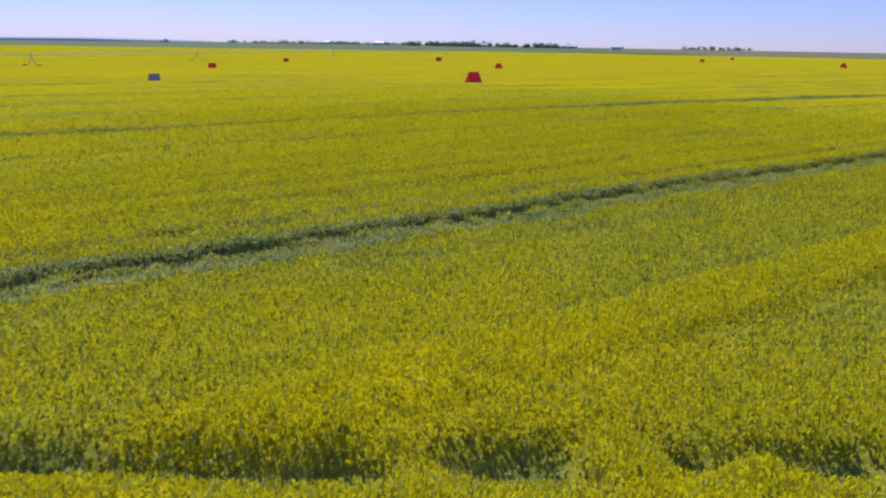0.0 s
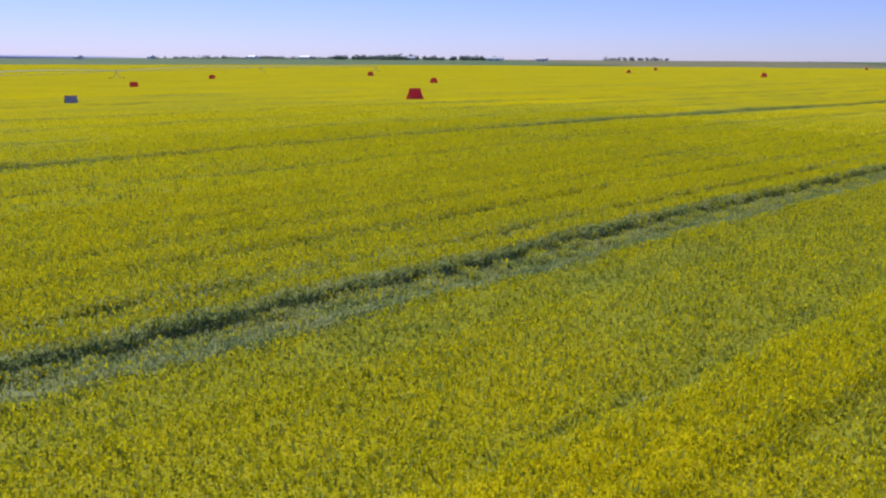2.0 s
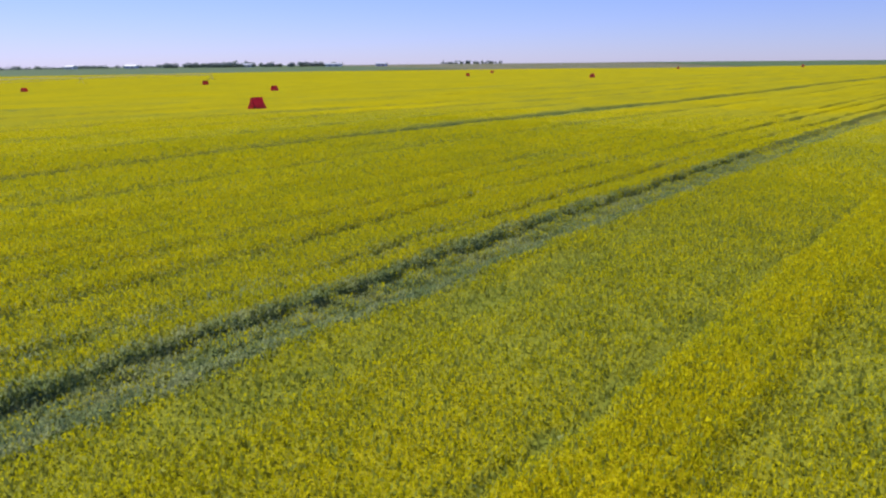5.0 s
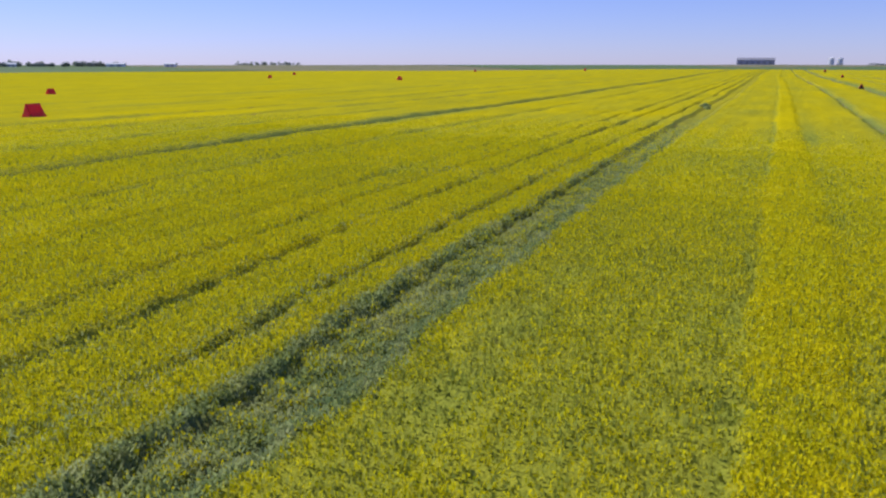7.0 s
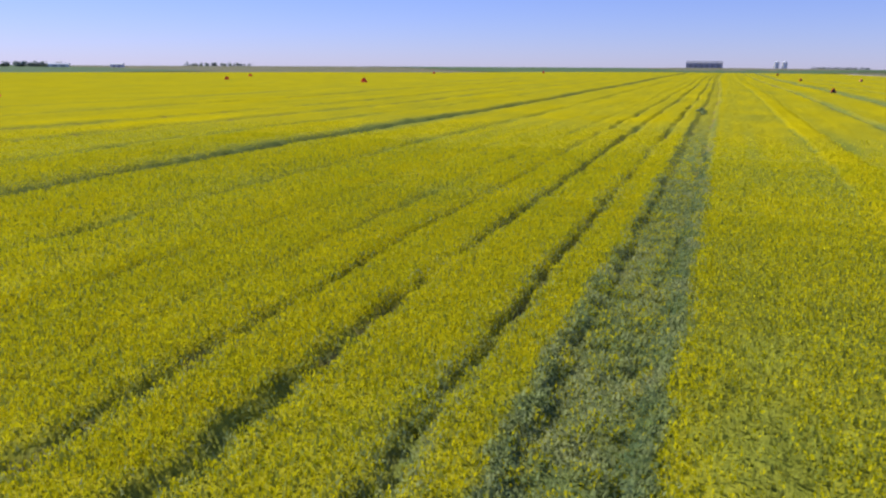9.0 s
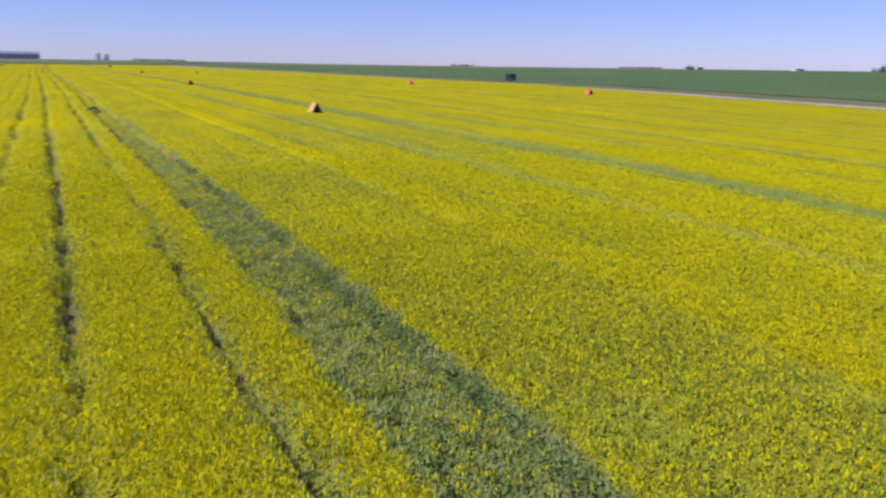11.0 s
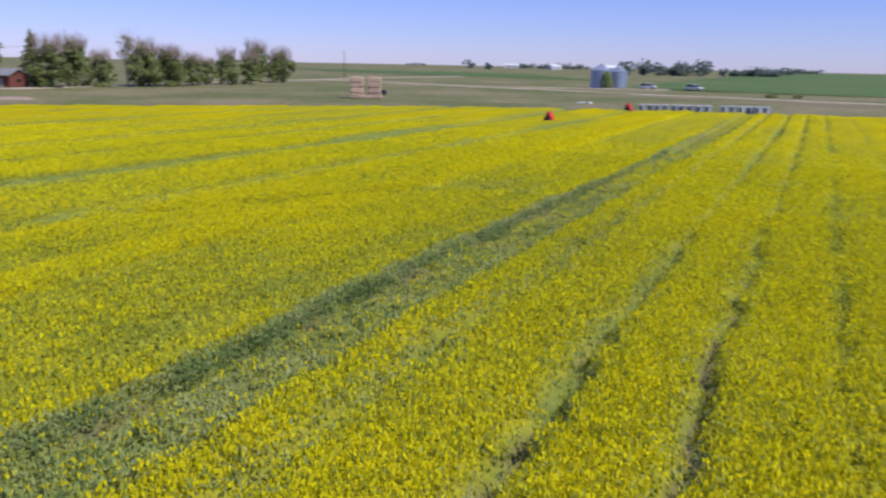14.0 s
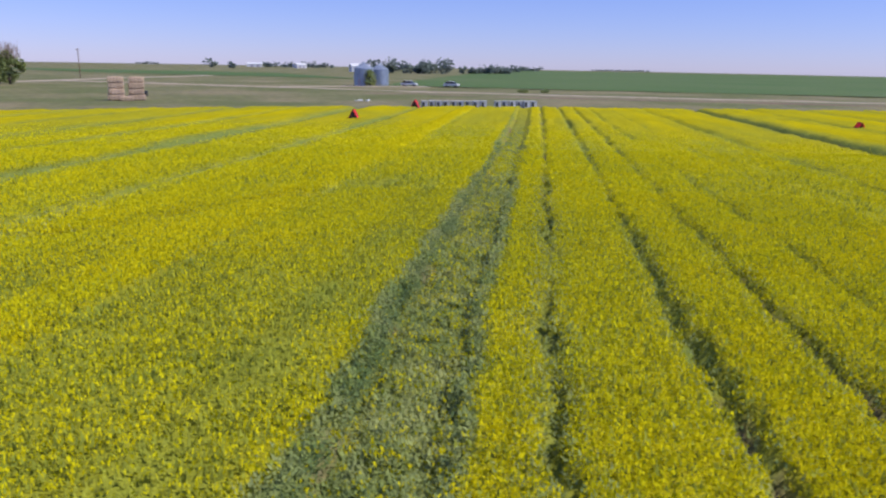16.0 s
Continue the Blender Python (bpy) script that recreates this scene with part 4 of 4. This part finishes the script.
def tree(kind, height, seed):
    """A tree at the origin: tapered trunk, limbs, and a crown of many small leaf cards."""
    r = np.random.default_rng(seed)
    names = {"pop": ("poplar_tree", "tall green leafy poplar tree in the shelter belt", M_POPLAR), "broad": ("poplar_tree", "broad dark green leafy tree in the shelter belt", M_POPLAR),
             "willow": ("willow_tree", "low rounded light green willow tree", M_WILLOW), "spr": ("spruce_tree", "tall dark narrow spruce tree in the shelter belt", M_SPRUCE),
             "dead": ("bare_tree", "grey leafless dying tree in the shelter belt", M_DEAD), "s": ("caragana_tree", "small half-bare green tree with twiggy grey top", M_POPLAR)}
    name, label, leaf = names[kind]
    ob = thing(name, Matrix(), label, "tree", "shelter belt trees")
    wood = bmesh.new()
    top = Vector((r.normal(0, 0.3), r.normal(0, 0.3), height * (0.97 if kind == "spr" else 0.8)))
    rod(wood, (0, 0, -0.1), top * 0.5, height * 0.022, height * 0.015, 8)
    rod(wood, top * 0.5, top, height * 0.015, height * 0.004, 7)
    pts, twig = [], []
    if kind == "spr":
        base = 0.06 * height
        lean = r.normal(0, 0.02, 2)
        layers = int(height * 2.0)
        for i in range(layers):
            t = (i + r.random()) / layers
            z = base + (height - base) * t
            reach = height * 0.29 * (1 - t) ** 0.8 * (0.75 + 0.5 * r.random()) + 0.15
            arms = 9
            for a in r.uniform(0, 6.283, arms):
                if r.random() < 0.12:
                    continue
                n = max(3, int(reach * 5))
                q = np.linspace(0.15, 1, n) * reach * (0.8 + 0.35 * r.random())
                pts.append(np.stack([np.cos(a) * q + lean[0] * z, np.sin(a) * q + lean[1] * z, z - q * 0.28 + r.normal(0, 0.12, n)], 1))
                if i % 3 == 0:
                    rod(wood, (0, 0, z), (math.cos(a) * q[-1] * 0.8, math.sin(a) * q[-1] * 0.8, z - q[-1] * 0.2), 0.03, 0.012, 4)
        pts = np.concatenate(pts)
        size, droop = 0.42, 0.5
    else:
        wide = {"pop": 0.25, "broad": 0.36, "willow": 0.55, "dead": 0.2, "s": 0.34}[kind] * height
        low = {"pop": 0.04, "broad": 0.03, "willow": 0.03, "dead": 0.3, "s": 0.03}[kind] * height
        clumps = {"pop": 84, "broad": 110, "willow": 90, "dead": 34, "s": 62}[kind]
        for i in range(clumps):
            t = r.random() ** 0.85
            z = low + (height - low) * t * (0.96 if kind != "s" else 0.70)
            prof = math.sin(math.pi * min(1, 0.18 + 0.8 * t)) ** 0.6
            a, rad = r.uniform(0, 6.283), wide * prof * math.sqrt(r.random()) * 0.95
            c = Vector((math.cos(a) * rad, math.sin(a) * rad, z))
            root = Vector((0, 0, max(0.1 * height, z - rad * 0.9 - 0.06 * height)))
            root = top * (min(root.z / top.z, 0.95))
            if i % 2 == 0 or kind == "dead":
                rod(wood, root, c, 0.012 * height * (1 - t * 0.6), 0.02, 5)
            cr = height * (0.06 + 0.05 * r.random()) * (1.25 if kind in ("broad", "willow") else 1)
            n = 38
            if kind == "dead":
                for _ in range(9):
                    e = c + Vector(r.normal(0, 1, 3).tolist()) * cr * 1.3 + Vector((0, 0, cr))
                    twig.append((c, e))
                n = 4
            d = r.normal(0, 1, (n, 3))
            d *= (cr * (0.45 + 0.6 * r.random(n)) / np.linalg.norm(d, axis=1))[:, None]
            d[:, 2] *= 0.8
            pts.append(np.array(c) + d)
        if kind == "s":
            for _ in range(230):
                a, rad = r.uniform(0, 6.283), wide * 0.8 * math.sqrt(r.random())
                c = Vector((math.cos(a) * rad, math.sin(a) * rad, height * r.uniform(0.55, 0.8)))
                twig.append((c, c + Vector((r.normal(0, 0.3), r.normal(0, 0.3), height * r.uniform(0.08, 0.22)))))
        pts = np.concatenate(pts)
        size, droop = 0.42 if kind != "s" else 0.28, 0.15
    part("trunk", wood, M_BARK if kind != "dead" else M_DEAD, ob)
    v, f = cards(pts, size, r, droop)
    crown = new("crown", raw_mesh("crown", v, f, leaf if kind != "dead" else M_POPLAR, 4))
    crown.parent = ob
    if twig:
        bm = bmesh.new()
        for a, c in twig:
            rod(bm, a, c, 0.04, 0.016, 3)
        tagged(part("twig_spray", bm, M_DEAD, ob), "bare grey twigs", kind="stuff")
    return ob


BELT = [(167, 35, 15.3, "pop"), (172, 26, 18.2, "broad"), (155, 30, 11.6, "willow"), (160, 20, 13.2, "broad"), (152, 22, 9.3, "willow"),
        (165, 11, 17.7, "spr"), (170, 6, 18.1, "spr"), (166, 3, 17.7, "spr"), (171, -1, 18.7, "spr"), (157, 15, 8.8, "broad"), (171, -6, 14.8, "spr"),
        (174, -14, 17.0, "pop"), (173, -9, 11.9, "broad"), (182, -24, 19.4, "pop"), (171, -28, 18.9, "spr"), (169, -32, 13.3, "dead"), (165, -35, 16.0, "spr"),
        (166, -44, 16.7, "broad"), (171, -40, 13.8, "pop"), (170, -50, 15.4, "pop"), (165, -53, 16.4, "pop"), (164, -60, 16.8, "pop"), (165, -67, 15.9, "broad"),
        (160, -71, 18.0, "broad"), (160, -76, 15.1, "broad"), (161, -83, 18.3, "pop"), (156, -91, 12.6, "spr")]
BACK = [(178, 18, 15, "broad"), (180, 4, 14, "pop"), (182, -10, 13, "broad"), (180, -38, 13, "broad"), (178, -55, 13.5, "broad"), (176, -66, 12.5, "broad"), (174, -79, 13, "pop"), (176, 12, 14, "spr"), (192, -20, 13, "broad"), (198, -27, 14, "pop")] + [(186 + (j % 3), 32 - 7.5 * j, 11.5 + (j * 5 % 4), ("broad", "pop", "broad")[j % 3]) for j in range(17) if not 5 <= j <= 7]
FRONT = [(163, 8, 6.5, "broad"), (165, -3, 6, "willow"), (160, -38, 7, "broad"), (160, -48, 6.5, "broad"), (159, -58, 6, "willow"), (157, -66, 7, "broad"), (156, -80, 6, "broad"), (161, 14, 7, "willow"), (168, 0, 7, "broad"), (158, -53, 7.5, "broad"), (166, -28.5, 6, "spr"), (166, -10, 7, "broad"), (167, -6, 6, "broad"), (162, 4, 6.5, "broad"), (158, 27, 7, "willow"), (161, 33, 8, "broad"), (158, -44, 5, "broad"), (158, -62, 5.5, "broad"), (157, -72, 6, "broad")]
SMALL = [(147, -89, 9.2, "s"), (148, -96, 9.7, "s"), (142, -106, 8.8, "dead"), (140, -109, 9.3, "s"), (139, -116, 8.2, "s"), (138, -123, 6.9, "s"), (137, -135, 7.9, "s"),
         (136, -143, 7.4, "s"), (136, -157, 8.5, "s"), (149, -161, 10.0, "s"), (145, -165, 7.0, "s"), (143, -113, 8, "s"), (141, -119, 7.5, "s"), (145, -101, 7, "s"), (139, -129, 6, "s"), (50.0, -204.0, 5.0, "broad")]
made = {}
for i, (tx, ty, th, kind) in enumerate(BELT + BACK + FRONT + SMALL):
    th *= 0.88 if kind == "spr" and th > 15 else 0.9 if -88 < ty < -34 else 1.35 if kind in ("s", "dead") and ty < -88 else 1.0
    key = (kind, i % 3)
    m = pose(tx, ty, ground_z(tx, ty, -0.03), 0, 0, (i * 77) % 360)
    if key not in made:
        made[key] = (tree(kind, 16.0 if kind != "s" else 9.0, 100 + i), 16.0 if kind != "s" else 9.0)
        made[key][0].matrix_basis = m @ Matrix.Diagonal((th / made[key][1],) * 3 + (1,))
    else:
        src, full = made[key]
        keep = src.scale.copy()
        src.scale = (th / full * (0.92 + 0.02 * (i % 8)), th / full * (0.92 + 0.02 * ((i * 3) % 8)), th / full)
        copy_thing(src, m)
        src.scale = keep


def shrub(x, y, w, h, seed):
    r = np.random.default_rng(seed)
    ob = thing("shrub", pose(x, y, ground_z(x, y, -0.05)), "low spreading dark green shrub on the grass", "shrub", "shrubs by the road")
    bm = bmesh.new()
    pts = []
    for i in range(14):
        a, rad = r.uniform(0, 6.283), w / 2 * math.sqrt(r.random())
        c = np.array((math.cos(a) * rad, math.sin(a) * rad, h * r.uniform(0.3, 0.8) * (1 - 0.4 * rad / (w / 2))))
        rod(bm, (c[0] * 0.2, c[1] * 0.2, 0), c.tolist(), 0.05, 0.02, 5)
        pts.append(c + r.normal(0, 1, (34, 3)) * (w * 0.1, w * 0.1, h * 0.14))
    part("stems", bm, M_BARK, ob)
    pts = np.concatenate(pts)
    pts[:, 2] = np.clip(pts[:, 2], 0.05, None)
    v, f = cards(pts, 0.26, r)
    leaf = new("foliage", raw_mesh("foliage", v, f, M_POPLAR, 4))
    leaf.parent = ob


for sx, sy, sw, sh in ((147, 52, 7, 2.9), (150, 40, 3, 1.4), (143, 49, 3.5, 1.6), (2, -178, 3, 1.0), (-4, -179, 2.4, 0.9)):
    shrub(sx, sy, sw, sh, int(sx * 3 + sy + 500))
# a taller rank plant that stands in the wide strip
shrub(-1.0, 97, 1.1, 1.8, 7)


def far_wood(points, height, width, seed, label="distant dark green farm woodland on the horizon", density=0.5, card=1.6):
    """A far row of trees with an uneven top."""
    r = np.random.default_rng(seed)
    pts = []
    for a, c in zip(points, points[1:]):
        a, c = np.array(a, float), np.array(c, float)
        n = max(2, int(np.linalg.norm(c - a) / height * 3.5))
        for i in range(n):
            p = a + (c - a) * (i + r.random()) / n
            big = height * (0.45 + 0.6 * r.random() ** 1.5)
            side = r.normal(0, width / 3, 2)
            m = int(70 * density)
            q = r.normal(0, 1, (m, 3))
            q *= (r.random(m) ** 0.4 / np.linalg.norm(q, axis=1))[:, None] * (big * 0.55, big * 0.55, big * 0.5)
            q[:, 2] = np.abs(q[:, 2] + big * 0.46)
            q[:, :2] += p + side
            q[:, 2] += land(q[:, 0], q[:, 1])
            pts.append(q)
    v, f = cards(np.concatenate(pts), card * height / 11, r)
    return tagged(new("far_wood", raw_mesh("far_wood", v, f, M_HAZED_LEAF, 4)), label, "woodland", kind="stuff")


def ring(t0, t1, dist, k=8):
    """Points on an arc round the field, from bearing t0 to t1 degrees (from +y towards -x)."""
    return [(-math.sin(radians(t0 + (t1 - t0) * i / k)) * dist, 10 + math.cos(radians(t0 + (t1 - t0) * i / k)) * dist) for i in range(k + 1)]


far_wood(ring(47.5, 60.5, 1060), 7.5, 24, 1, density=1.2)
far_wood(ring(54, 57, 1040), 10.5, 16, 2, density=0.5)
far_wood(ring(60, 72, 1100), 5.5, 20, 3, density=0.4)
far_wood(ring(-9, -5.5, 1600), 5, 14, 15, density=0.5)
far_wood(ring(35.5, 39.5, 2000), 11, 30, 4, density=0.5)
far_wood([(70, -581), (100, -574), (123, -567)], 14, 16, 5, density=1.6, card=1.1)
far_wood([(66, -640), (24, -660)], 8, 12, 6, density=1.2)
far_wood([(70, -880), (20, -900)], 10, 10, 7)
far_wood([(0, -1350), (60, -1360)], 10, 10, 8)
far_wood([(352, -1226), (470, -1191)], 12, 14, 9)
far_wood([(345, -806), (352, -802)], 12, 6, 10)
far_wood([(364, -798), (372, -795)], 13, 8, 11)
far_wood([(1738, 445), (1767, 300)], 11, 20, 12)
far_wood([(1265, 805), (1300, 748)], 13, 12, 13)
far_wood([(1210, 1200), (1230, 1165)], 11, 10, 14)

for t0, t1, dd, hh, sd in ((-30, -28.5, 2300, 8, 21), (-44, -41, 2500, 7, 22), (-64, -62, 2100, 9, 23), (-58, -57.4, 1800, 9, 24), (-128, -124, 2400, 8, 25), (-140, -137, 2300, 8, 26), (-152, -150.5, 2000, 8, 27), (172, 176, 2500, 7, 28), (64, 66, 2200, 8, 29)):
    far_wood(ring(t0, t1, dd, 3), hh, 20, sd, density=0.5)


def farm_building(name, x, y, turn, L, W, H, wall, roof, label, doors=1):
    """A gabled building with walls, overhanging roof slopes, doors and windows."""
    ob = thing(name, pose(x, y, ground_z(x, y, -0.1), 0, 0, turn), label, "building")
    eave, rise = H * 0.68, H * 0.32
    part("wall", prism(bmesh.new(), [(-W / 2, 0), (W / 2, 0), (W / 2, eave), (0, H - 0.05), (-W / 2, eave)], -L / 2, L / 2), wall, ob)
    for s in (-1, 1):
        bm = bmesh.new()
        e = s * (W / 2 + 0.4)
        drop = eave - rise * 0.8 / W
        prism(bm, [(0, H), (e, drop), (e, drop + 0.2), (0, H + 0.2)], -L / 2 - 0.4, L / 2 + 0.4)
        part("roof_slope", bm, roof, ob)
    for s in (-1, 1):
        for i in range(doors):
            bm = bmesh.new()
            box(bm, (i - (doors - 1) / 2) * L / (doors + 0.5), s * (W / 2 + 0.03), eave * 0.36, L / (doors + 0.5) * 0.55, 0.1, eave * 0.72, 0.02)
            part("door", bm, M_ROOF if doors > 2 else M_SHED, ob)
        bm = bmesh.new()
        box(bm, s * (L / 2 + 0.03), 0, eave * 0.55, 0.1, W * 0.2, eave * 0.25, 0.02)
        part("window", bm, M_GLASS, ob)
    return ob


farm_building("long_barn", -42, 1540, 2, 66, 22, 12.5, M_SHED, M_ROOF, "long grey metal barn far behind the field", 6)
farm_building("shed", 155.5, -84.7, 8, 6, 5, 3.9, M_BRICKRED, M_ROOF, "small red board shed between the trees", 1)
farm_building("farmhouse", 200, -34, 70, 10, 8, 5.0, M_WHITE, M_ROOF, "white farmhouse glimpsed behind the shelter belt", 1)
for hx, hy, ht, hl in ((-1290, 690, 30, 22), (-1180, 860, 60, 16), (-1330, 600, 20, 18), (-1075, 985, 40, 30), (-1420, 440, 0, 16), (-1445, 320, 10, 18), (-1000, 1040, 30, 20)):
    farm_building("farm_shed", hx * 0.72, hy * 0.72, ht, hl * 0.75, 8, 5.2, M_WHITE, M_WHITE, "white farm building among far trees on the horizon", 2)
for hx, hy, ht, hl in ((455, -1150, 20, 24), (395, -1190, 60, 18), (160, -640, 30, 14), (1180, 900, 0, 22), (330, -1000, 40, 14)):
    farm_building("farm_shed", hx, hy, ht, hl, 10, 7, M_WHITE, M_WHITE, "white farm building far across the green fields", 2)


# ---- irrigation machine ----
def irrigation_machine(towers):
    x0, y0 = towers[0]
    ob = thing("irrigation_machine", pose(0, 0, 0), "long wheeled irrigation pipe on steel towers in the crop", "irrigation machine")
    top = 2.7
    for (ax, ay), (cx, cy) in zip(towers, towers[1:]):
        a, c = Vector((ax, ay, ground_z(ax, ay) + top)), Vector((cx, cy, ground_z(cx, cy) + top))
        bm = bmesh.new()
        low = None
        tube(bm, [a.lerp(c, i / 10) + Vector((0, 0, 2.0 * i / 10 * (1 - i / 10))) for i in range(11)], 0.10)
        trusses = bmesh.new()
        for i in range(1, 11):
            t = i / 10
            q = a.lerp(c, t) + Vector((0, 0, 0.5 * 4 * t * (1 - t)))
            if i < 10:
                foot = a.lerp(c, t) - Vector((0, 0, 0.3 * 4 * t * (1 - t)))
                rod(trusses, q, foot, 0.03, seg=4)
                if low:
                    rod(trusses, low, foot, 0.03, seg=4)
                low = foot
        part("pipe", bm, M_WHITE, ob, "pale cream water pipe")
        part("truss", trusses, M_STEEL, ob)
    for i, (ax, ay) in enumerate(towers):
        nxt = towers[min(i + 1, len(towers) - 1)]
        prv = towers[max(i - 1, 0)]
        d = Vector((nxt[0] - prv[0], nxt[1] - prv[1], 0)).normalized()
        s = Vector((-d.y, d.x, 0))
        z = ground_z(ax, ay)
        bm = bmesh.new()
        for k in (-1.1, 1.1):
            rod(bm, Vector((ax, ay, z + top)), Vector((ax, ay, z + 0.6)) + s * k, 0.07, seg=6)
        rod(bm, Vector((ax, ay, z + 0.6)) + s * 1.8, Vector((ax, ay, z + 0.6)) - s * 1.8, 0.07, seg=6)
        rod(bm, Vector((ax, ay, z + top)), Vector((ax, ay, z + top + 0.35)), 0.12, seg=6)
        tower = part("tower", bm, M_SHED, ob)
        for k in (-1.7, 1.7):
            bm = bmesh.new()
            hub = Vector((ax, ay, z + 0.58)) + s * k
            rod(bm, hub - d.cross(Vector((0, 0, 1))).cross(Vector((0, 0, 1))) * 0.0 - d * 0.16, hub + d * 0.16, 0.6, seg=18)
            part("wheel", bm, M_RUBBER, tower)
    return ob


irrigation_machine([(-104, -42), (-129, 5), (-167, 43), (-212, 99), (-224, 151)])

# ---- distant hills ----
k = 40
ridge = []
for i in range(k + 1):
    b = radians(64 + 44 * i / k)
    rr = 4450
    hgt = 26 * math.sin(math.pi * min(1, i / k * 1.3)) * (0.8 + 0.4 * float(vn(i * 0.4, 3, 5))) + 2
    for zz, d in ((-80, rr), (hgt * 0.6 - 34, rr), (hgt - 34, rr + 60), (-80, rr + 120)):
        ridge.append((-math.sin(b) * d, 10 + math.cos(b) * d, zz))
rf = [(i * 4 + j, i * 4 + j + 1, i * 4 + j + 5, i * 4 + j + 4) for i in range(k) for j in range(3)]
tagged(new("backdrop_hills", raw_mesh("backdrop_hills", np.array(ridge), np.array(rf), M_HAZED_HILL, 4, True)), "low hazy blue hills on the far horizon", "hills", kind="structure")


# ---- small things on the verge ----
def crumpled_sheet(x, y, turn, w, l):
    ob = thing("plastic_sheet", pose(x, y, ground_z(x, y, 0.0), 0, 0, turn), "crumpled white plastic sheet lying on the grass", "plastic sheet")
    bm = bmesh.new()
    bmesh.ops.create_grid(bm, x_segments=14, y_segments=10, size=0.5)
    for v in bm.verts:
        p = Vector((v.co.x * w, v.co.y * l, 0))
        v.co = p + Vector((0, 0, 0.10 + 0.28 * abs(noise.noise(p * 1.4 + Vector((x, y, 0))))))
    geom = bmesh.ops.extrude_face_region(bm, geom=list(bm.faces))["geom"]
    for v in geom:
        if isinstance(v, bmesh.types.BMVert):
            v.co.z = -0.02
    part("sheet", bm, M_WHITE, ob)


crumpled_sheet(33.5, -121.5, 20, 1.6, 0.9)
crumpled_sheet(31.6, -121.0, 65, 0.9, 0.7)
